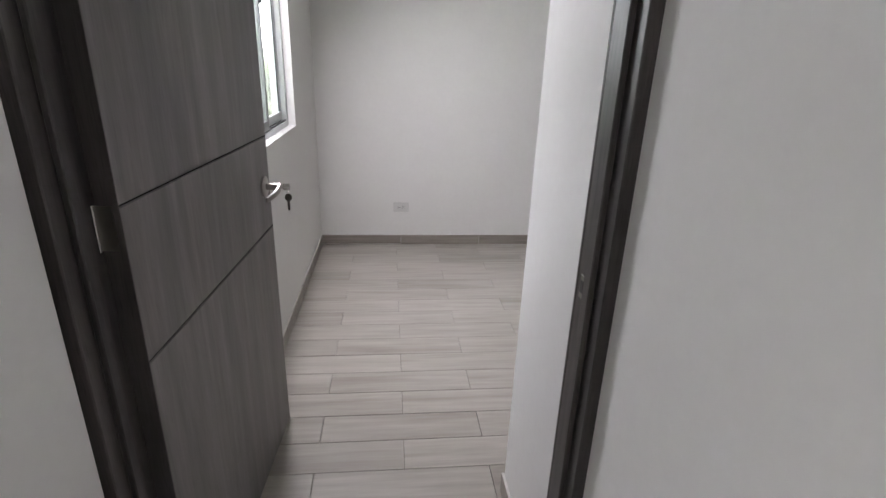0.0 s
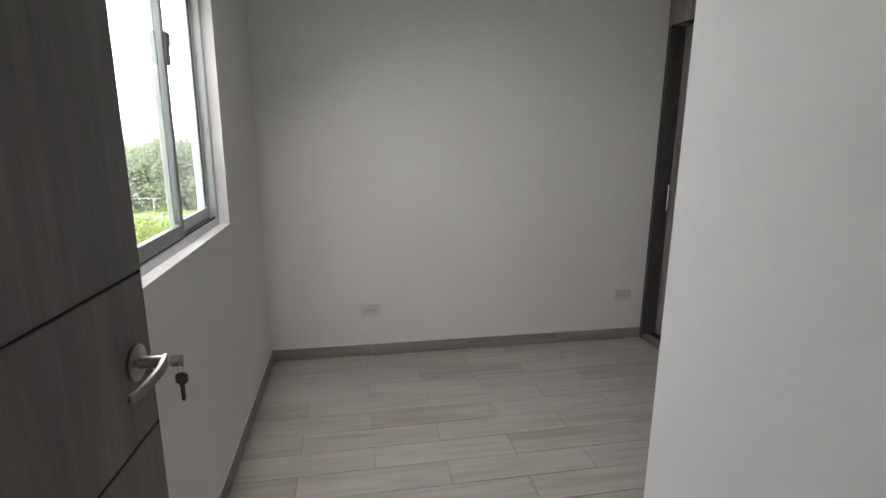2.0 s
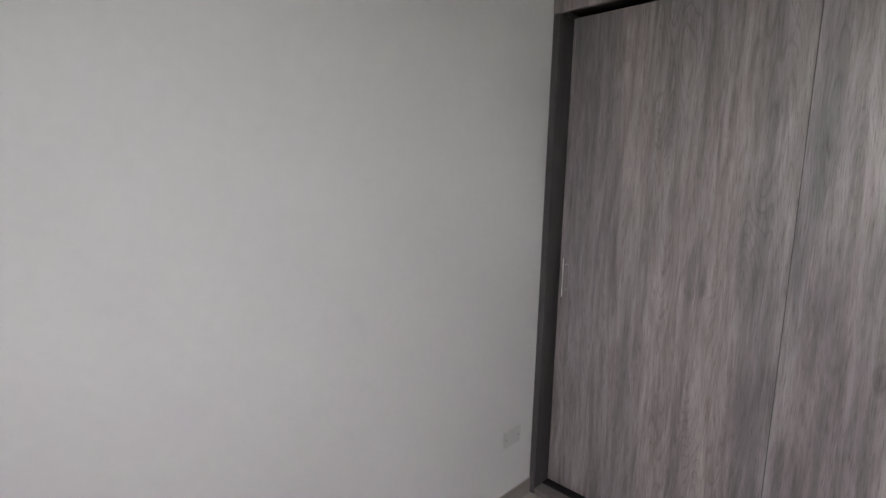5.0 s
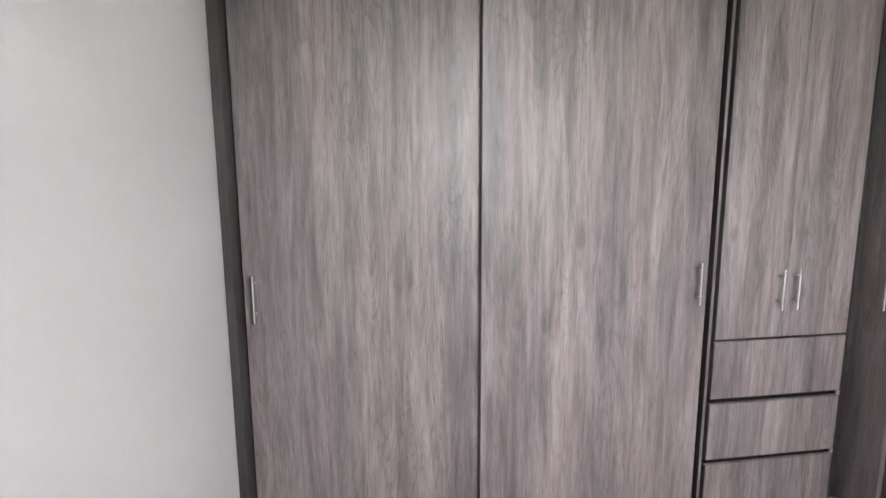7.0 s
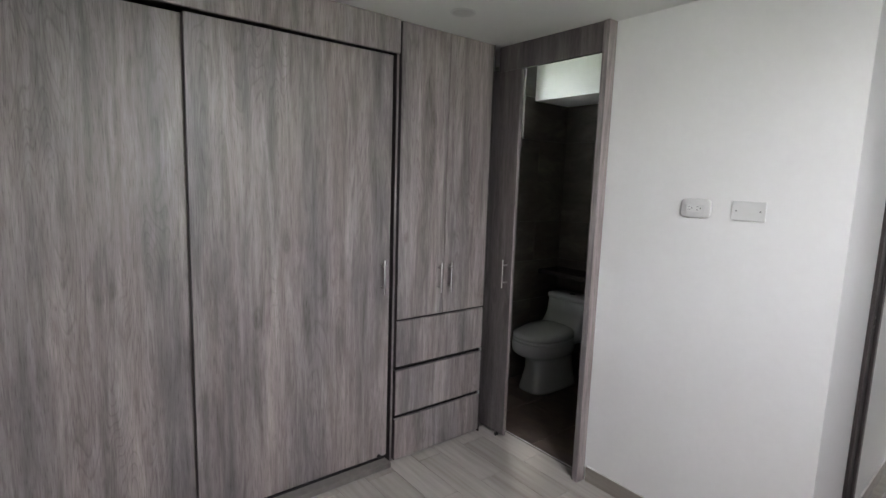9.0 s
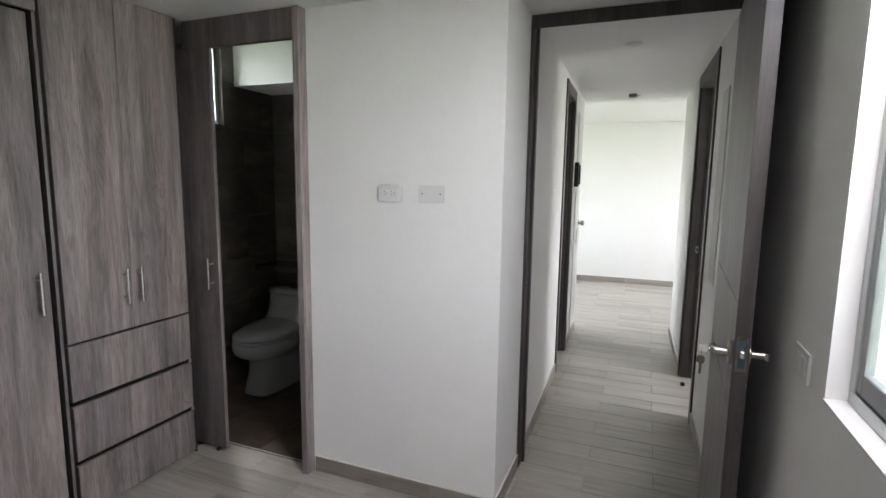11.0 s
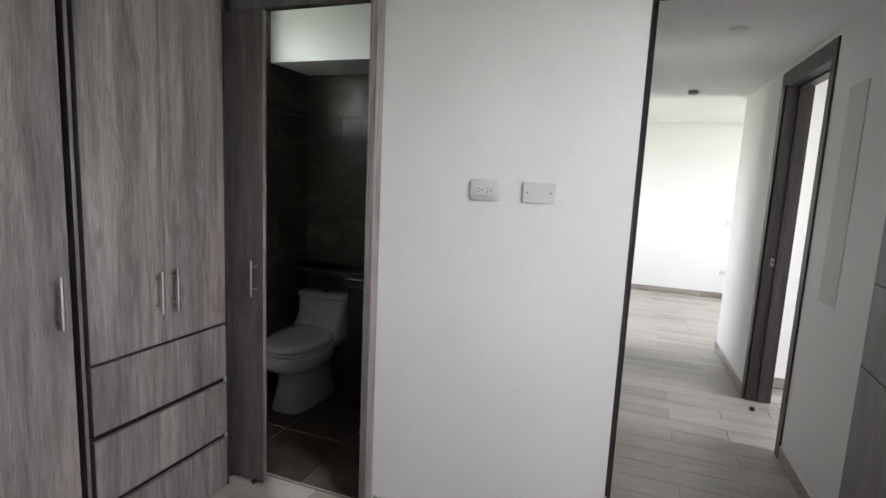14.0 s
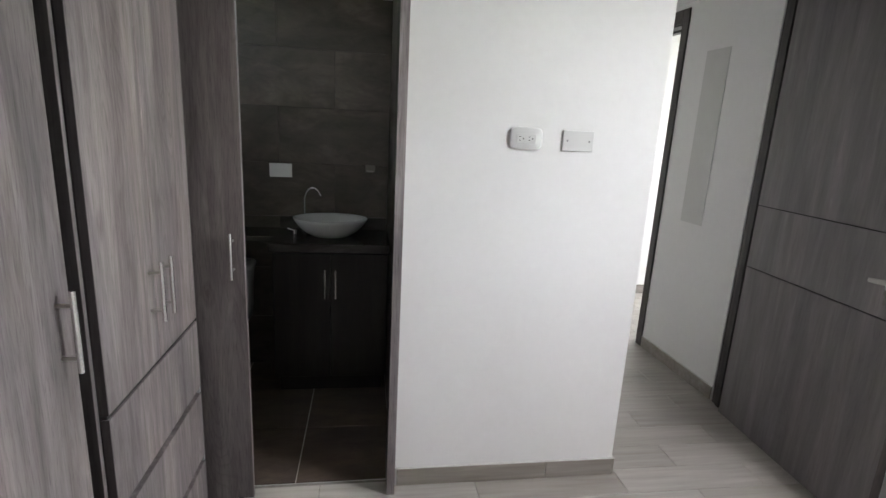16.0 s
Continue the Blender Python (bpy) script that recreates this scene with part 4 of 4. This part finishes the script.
def crown_mesh(rng, r, h, n, size, lumps):
    """Many small leaf clumps over an uneven cluster of lobes."""
    b = bmesh.new()
    lobes = []
    for i in range(lumps):
        a, d = rng.uniform(0, 6.283), r * 0.62 * math.sqrt(rng.random())
        lobes.append((d * math.cos(a), d * math.sin(a), h * rng.uniform(0.06, 0.80), r * rng.uniform(0.36, 0.60)))
    for i in range(n):
        cx, cy, cz, cr = lobes[i % lumps]
        v = Vector((rng.gauss(0, 1), rng.gauss(0, 1), rng.gauss(0.15, 0.8))).normalized() * cr * rng.uniform(0.70, 1.05)
        p = Vector((cx + v.x, cy + v.y, max(0.15, cz + v.z * 0.9)))
        nrm = (v.normalized() + Vector((rng.uniform(-.7, .7), rng.uniform(-.7, .7), rng.uniform(-.3, .9)))).normalized()
        a = nrm.orthogonal().normalized()
        a.rotate(Matrix.Rotation(rng.uniform(0, 6.283), 3, nrm))
        c = nrm.cross(a)
        s1, s2 = size * rng.uniform(0.6, 1.3), size * rng.uniform(0.4, 0.9)
        b.faces.new([b.verts.new(p + q) for q in (a * s1, a * 0.3 * s1 + c * s2, -a * s1 * 0.8 + nrm * 0.2 * size, -c * s2 * 0.9 + a * 0.2 * s1)])
    return b


def tree(name, seed, x, y, height, r, n, size, leaves, label, lumps=9, trunk=0.35):
    rng = random.Random(seed)
    t = thing(name, (x, y, GZ), label, "tree" if name == "tree" else "bush", "trees beyond the meadow" if name == "tree" else "bushes in the meadow")
    b = bmesh.new()
    zt = height * trunk
    pts = [(x, y, GZ), (x + 0.1, y, GZ + zt * 0.5), (x - 0.05, y + 0.1, GZ + zt), (x, y, GZ + height * 0.7)]
    rings = [oval(p[0], p[1], p[2], w, w, 8) for p, w in zip(pts, (0.018 * height, 0.014 * height, 0.011 * height, 0.004 * height))]
    loft(b, rings)
    for k in range(6):
        a = k * 1.05 + rng.random()
        z = GZ + height * rng.uniform(trunk, 0.6)
        rod(b, (x, y, z), (x + r * 0.6 * math.cos(a), y + r * 0.6 * math.sin(a), z + height * 0.18), 0.006 * height, 6, 0.002 * height)
    part("trunk", b, BARK, t)
    b = crown_mesh(rng, r, height * (1 - trunk * 0.5), n, size, lumps)
    bmesh.ops.translate(b, verts=b.verts, vec=(x, y, GZ + height * trunk * 0.45))
    part("crown", b, leaves, t)
    return t


rng = random.Random(5)
for i in range(27):
    far = (86, 95, 106)[i % 3] + 5 * rng.random()
    bear = radians(2 + 1.5 * i + rng.uniform(-0.8, 0.8))
    hh = 8.7 + 0.010 * far * rng.uniform(0.2, 2.2)
    tree("tree", 40 + i, -far * math.sin(bear), far * math.cos(bear), hh, 5.0 + 1.6 * rng.random(), 6500, 0.24,
         (LEAF_A, LEAF_B, LEAF_A, LEAF_P)[i % 4], "tall grey-green broadleaf tree beyond the meadow", 20, 0.04)
tree("tree", 91, -36.5, 76, 12.3, 5.4, 8000, 0.21, LEAF_B, "very tall dark green rounded tree beyond the meadow", 18, 0.10)
for i in range(30):
    bear, far = 8 + 1.0 * i + rng.uniform(-0.6, 0.6), (26, 33, 39, 30, 46)[i % 5] + 3 * rng.random()
    kind = (LEAF_P, LEAF_A, LEAF_P, LEAF_P, LEAF_A)[i % 5]
    lab = {LEAF_P: "pale green loose bush in the meadow", LEAF_A: "grey-green bush in the meadow"}[kind]
    a = radians(bear)
    tree("bush", 200 + i, -far * math.sin(a), far * math.cos(a), 2.9 + 1.6 * rng.random(), 2.1 + 0.7 * rng.random(), 2600, 0.12, kind, lab, 12, 0.08)
for i, (bear, far, hh, r) in enumerate(((22.0, 36, 6.4, 3.0), (19.0, 41, 4.4, 2.6), (25.4, 52, 4.4, 2.5))):
    a = radians(bear)
    tree("bush", 300 + i, -far * math.sin(a), far * math.cos(a), hh, r, 4200, 0.12, LEAF_Y, "bright yellow-green rounded bush in the meadow", 14, 0.08)
for i in range(22):
    a, far = radians(3 + 1.75 * i + rng.uniform(-0.5, 0.5)), 79 + 3 * rng.random()
    tree("bush", 400 + i, -far * math.sin(a), far * math.cos(a), 3.4 + 1.4 * rng.random(), 2.6 + 0.6 * rng.random(), 1500, 0.22,
         (LEAF_A, LEAF_P, LEAF_B)[i % 3], "grey-green bush at the foot of the tall trees", 10, 0.05)
# lamp posts and goal frame on the meadow
for bear, far in ((23.2, 74), (22.0, 78)):
    a = radians(bear)
    x, y = -far * math.sin(a), far * math.cos(a)
    lp = thing("street_lamp", (x, y, GZ), "slim grey street lamp on the meadow", "street lamp", "street lamps")
    part("pole", rod(bmesh.new(), (x, y, GZ), (x, y, GZ + 6.6), 0.045, 8, 0.03), GALV, lp)
    part("head", boxed(x - 0.5, x + 0.1, y - 0.12, y + 0.12, GZ + 6.55, GZ + 6.7, bevel=0.03), GALV, lp)
a = radians(21.0)
gx, gy = -78 * math.sin(a), 78 * math.cos(a)
goal = thing("football_goal", (gx, gy, GZ), "small pale grey metal football goal on the grass", "goal")
for dx in (-1.5, 1.5):
    part("post", rod(bmesh.new(), (gx + dx, gy, GZ), (gx + dx, gy, GZ + 2.0), 0.04, 8), PLASTIC_GREY, goal)
part("crossbar", rod(bmesh.new(), (gx - 1.5, gy, GZ + 2.0), (gx + 1.5, gy, GZ + 2.0), 0.04, 8), PLASTIC_GREY, goal)
# far town
HAZE = plain("hazy_brick", (0.42, 0.36, 0.34), 0.9, 0, 0.25, 0.05)
HAZE_W = plain("hazy_plaster", (0.60, 0.60, 0.60), 0.9, 0, 0.15, 0.05)
WINDARK = plain("far_window", (0.12, 0.13, 0.15), 0.4)
rng = random.Random(11)
for i in range(26):
    far = 210 + 160 * rng.random()
    a = radians(2 + 1.9 * i + rng.uniform(-0.6, 0.6))
    x, y = -far * math.sin(a), far * math.cos(a)
    w, d, hh = rng.uniform(9, 20), rng.uniform(8, 14), rng.choice((7, 9, 12, 13)) + rng.random()
    ht = thing("far_house", (x, y, GZ), "hazy low town building far behind the trees", "building", "far town buildings")
    part("wall", boxed(x - w / 2, x + w / 2, y - d / 2, y + d / 2, GZ, GZ + hh), HAZE if i % 2 else HAZE_W, ht)
    part("roof", boxed(x - w / 2 - 0.3, x + w / 2 + 0.3, y - d / 2 - 0.3, y + d / 2 + 0.3, GZ + hh, GZ + hh + 0.5), HAZE_W if i % 3 else HAZE, ht)
    for k in range(int(w // 4)):
        for zz in range(1, int(hh // 3)):
            wx = x - w / 2 + 1.6 + 4 * k
            part("window", boxed(wx, wx + 1.6, y - d / 2 - 0.06, y - d / 2, GZ + 3 * zz, GZ + 3 * zz + 1.5), WINDARK, ht)
bm = bmesh.new()
prev = None
for i in range(61):
    a = radians(-40 + 2 * i)
    h = 38 + 22 * noise.noise(Vector((i * 0.21, 3.1, 0))) + 8 * noise.noise(Vector((i * 0.9, 1.7, 0)))
    p = [bm.verts.new((-2200 * math.sin(a), 2200 * math.cos(a), GZ)), bm.verts.new((-2250 * math.sin(a), 2250 * math.cos(a), GZ + h))]
    if prev:
        bm.faces.new((prev[0], p[0], p[1], prev[1]))
    prev = p
setting("backdrop_hills", bm, plain("hazy_hills", (0.36, 0.40, 0.45), 1.0, 0, 0.1, 0.004), "pale hazy hills on the horizon", "hills")

# ---------------------------------------------------------------- tiles
def tile_mesh(w, d, h=0.008, ch=0.0012):
    b = bmesh.new()
    box(b, 0, w, 0, d, -h, 0)
    tops = [e for e in b.edges if all(abs(v.co.z) < 1e-6 for v in e.verts)]
    bmesh.ops.bevel(b, geom=tops, offset=ch, segments=1, affect="EDGES")
    me = bpy.data.meshes.new("tile")
    bmesh.ops.recalc_face_normals(b, faces=b.faces)
    b.to_mesh(me)
    b.free()
    return me


meshes = {}


def tile(parent, name, x0, x1, y0, y1, z, material, m=None, h=0.008):
    key = (round(x1 - x0, 3), round(y1 - y0, 3), material.name, h)
    if key not in meshes:
        meshes[key] = tile_mesh(x1 - x0, y1 - y0, h)
        meshes[key].materials.append(material)
    ob = new(name, meshes[key])
    ob.matrix_basis = Matrix.Translation((x0, y0, z)) if m is None else m @ Matrix.Translation((x0, y0, z))
    ob.parent = parent
    return ob


PITCH, LONG, GAP = 0.1536, 0.630, 0.0022
ROW0 = 0.2835 - 3 * PITCH


def spans(yc):
    if yc > ROW0 + PITCH - 0.03:
        return ((XW, 1.66),)
    if yc > -0.58:
        return ((XW + 0.0, -0.001),)
    if yc > Y_LIV:
        out = [(CXW - 0.03, CXE + 0.09)]
        if -2.14 < yc < -1.32:
            out = [(CXO, CXE + 0.09)]
        if -2.48 < yc < -0.5:
            out.append((-2.2, out[0][0]))
        return out
    return ((-2.3, 1.6),)


k0 = int(math.floor((Y_FAR - ROW0) / PITCH))
for k in range(k0, 18):
    ya, yb = ROW0 + k * PITCH, ROW0 + (k + 1) * PITCH
    ya, yb = max(ya, Y_FAR), min(yb, YN)
    if yb - ya < 0.01:
        continue
    start = -0.335 if k % 2 == 0 else -0.655
    for xa, xb in spans((ya + yb) / 2):
        n0 = math.floor((xa - start) / LONG)
        x = start + n0 * LONG
        while x < xb:
            a, c = max(x, xa), min(x + LONG, xb)
            if c - a > 0.015:
                tile(floor, "plank", a + GAP / 2, c - GAP / 2, ya + GAP / 2, yb - GAP / 2, rng.uniform(-0.0004, 0.0004), PLANK)
            x += LONG
# bathroom floor and wall tiles
for i, xa in enumerate((0.945, 1.335, 1.725)):
    for j in range(3):
        ya = -0.045 - 0.39 * (j + 1)
        tile(bath_floor, "tile", xa + 0.001, min(xa + 0.387, B_EAST - 0.001), max(ya, B_BACK) + 0.002, -0.045 - 0.39 * j - 0.001, 0.0, RUST, None, 0.004)
south = bpy.data.objects["wall_bath_south"]
east = bpy.data.objects["wall_bath_east"]
UPRIGHT = Matrix(((-1, 0, 0, 0), (0, 0, 1, 0), (0, 1, 0, 0), (0, 0, 0, 1)))
for r in range(7):
    za = 0.001 + 0.30 * r
    zb = min(za + 0.298, 2.074)
    off = 0.30 if r % 2 else 0.0
    x = 0.945 - off
    while x < B_EAST - 0.01:
        a, c = max(x, 0.945), min(x + 0.598, B_EAST - 0.010)
        if c - a > 0.02:
            tile(south, "tile", 0, c - a, 0, zb - za, 0.0, SLATE, Matrix.Translation((c, B_BACK + 0.008, za)) @ UPRIGHT)
        x += 0.60
for r in range(8):
    za = 0.001 + 0.30 * r
    zb = za + 0.298
    off = 0.30 if r % 2 else 0.0
    y = B_BACK + 0.009 - off
    while y < -0.12:
        a, c = max(y, B_BACK + 0.009), min(y + 0.598, -0.101)
        ze = zb
        if r >= 6:
            c = min(c, -0.662)
        if c - a > 0.02:
            ob = tile(east, "tile", 0, c - a, 0, min(ze, 2.40) - za, 0.0, SLATE,
                      Matrix.Translation((B_EAST - 0.008, c, za)) @ Matrix.Rotation(-math.pi / 2, 4, "Z") @ Matrix.Rotation(math.pi / 2, 4, "X"))
        y += 0.60

# ---------------------------------------------------------------- baseboards
def skirting(name, p0, p1, normal, start=0.0, h=0.077, label="grey-brown porcelain skirting tiles", lift=0.001):
    """A line of skirting tiles from p0 to p1, their thickness towards normal, with a pale sealant line on top."""
    p0, p1, n = Vector((*p0, 0)), Vector((*p1, 0)), Vector((*normal, 0))
    d = (p1 - p0).normalized()
    length = (p1 - p0).length
    b = bmesh.new()
    M = Matrix((((d.x, n.x, 0, p0.x)), ((d.y, n.y, 0, p0.y)), ((0, 0, 1, 0)), ((0, 0, 0, 1))))
    box(b, 0, length, 0.0005, 0.0085, h, h + 0.003, m=M)
    base = setting(name, b, GROUT_LIGHT, label, "baseboard")
    s = start
    while s < length:
        a, c = max(s, 0), min(s + LONG, length)
        if c - a > 0.01:
            bb = boxed(a + 0.001, c - 0.001, 0.0005, 0.0095, lift if s <= 0 else 0.001, h, bevel=0.001, m=M)
            part("skirting_tile", bb, SKIRT, base)
        s += LONG
    return base


skirting("baseboard_north", (XW + 0.0096, YN), (1.587, YN), (0, -1), -0.02, lift=0.007)
skirting("baseboard_west", (XW, -0.41), (XW, YN), (1, 0), -0.2)
skirting("baseboard_south", (0.0, 0.0), (0.9395, 0.0), (0, 1), -0.33)
skirting("baseboard_stub", (0.0, -0.411), (0.0, 0.0095), (-1, 0), 0.0)
skirting("baseboard_corridor_east", (CXE, -1.811), (CXE, -0.548), (-1, 0), -0.1)
skirting("baseboard_corridor_end", (CXE, -3.14), (CXE, -2.431), (-1, 0), -0.1)
skirting("baseboard_corridor_west", (CXW, -1.274), (CXW, -0.548), (1, 0), -0.2)
skirting("baseboard_corridor_far", (CXW, Y_LIV - 0.0095), (CXW, -2.191), (1, 0), -0.2)
skirting("baseboard_living", (-3.4, Y_FAR), (2.2, Y_FAR), (0, 1), -0.2)
skirting("baseboard_living_north", (-3.4, Y_LIV), (CXW - 0.0005, Y_LIV), (0, -1), -0.2)
skirting("baseboard_side_room", (-3.4, -2.48), (CXO - 0.001, -2.48), (0, 1), -0.2)

# the corridor and the rooms beyond stand a little askew to the bedroom
ASKEW = Matrix.Translation((0, -0.58, 0)) @ Matrix.Rotation(radians(1.4), 4, "Z") @ Matrix.Translation((0, 0.58, 0))
for name in ("wall_corridor_east", "wall_corridor_west", "wall_living_north_east", "wall_living_north_west", "wall_living_south", "wall_side_room_south",
             "ceiling_corridor", "door_frame_2", "door_frame_3", "side_door", "grey_wall_patch", "intercom", "closet_door", "door_stop",
             "baseboard_corridor_east", "baseboard_corridor_end", "baseboard_corridor_west", "baseboard_corridor_far", "baseboard_living", "baseboard_living_north",
             "baseboard_side_room"):
    ob = bpy.data.objects[name]
    ob.matrix_basis = ASKEW @ ob.matrix_basis
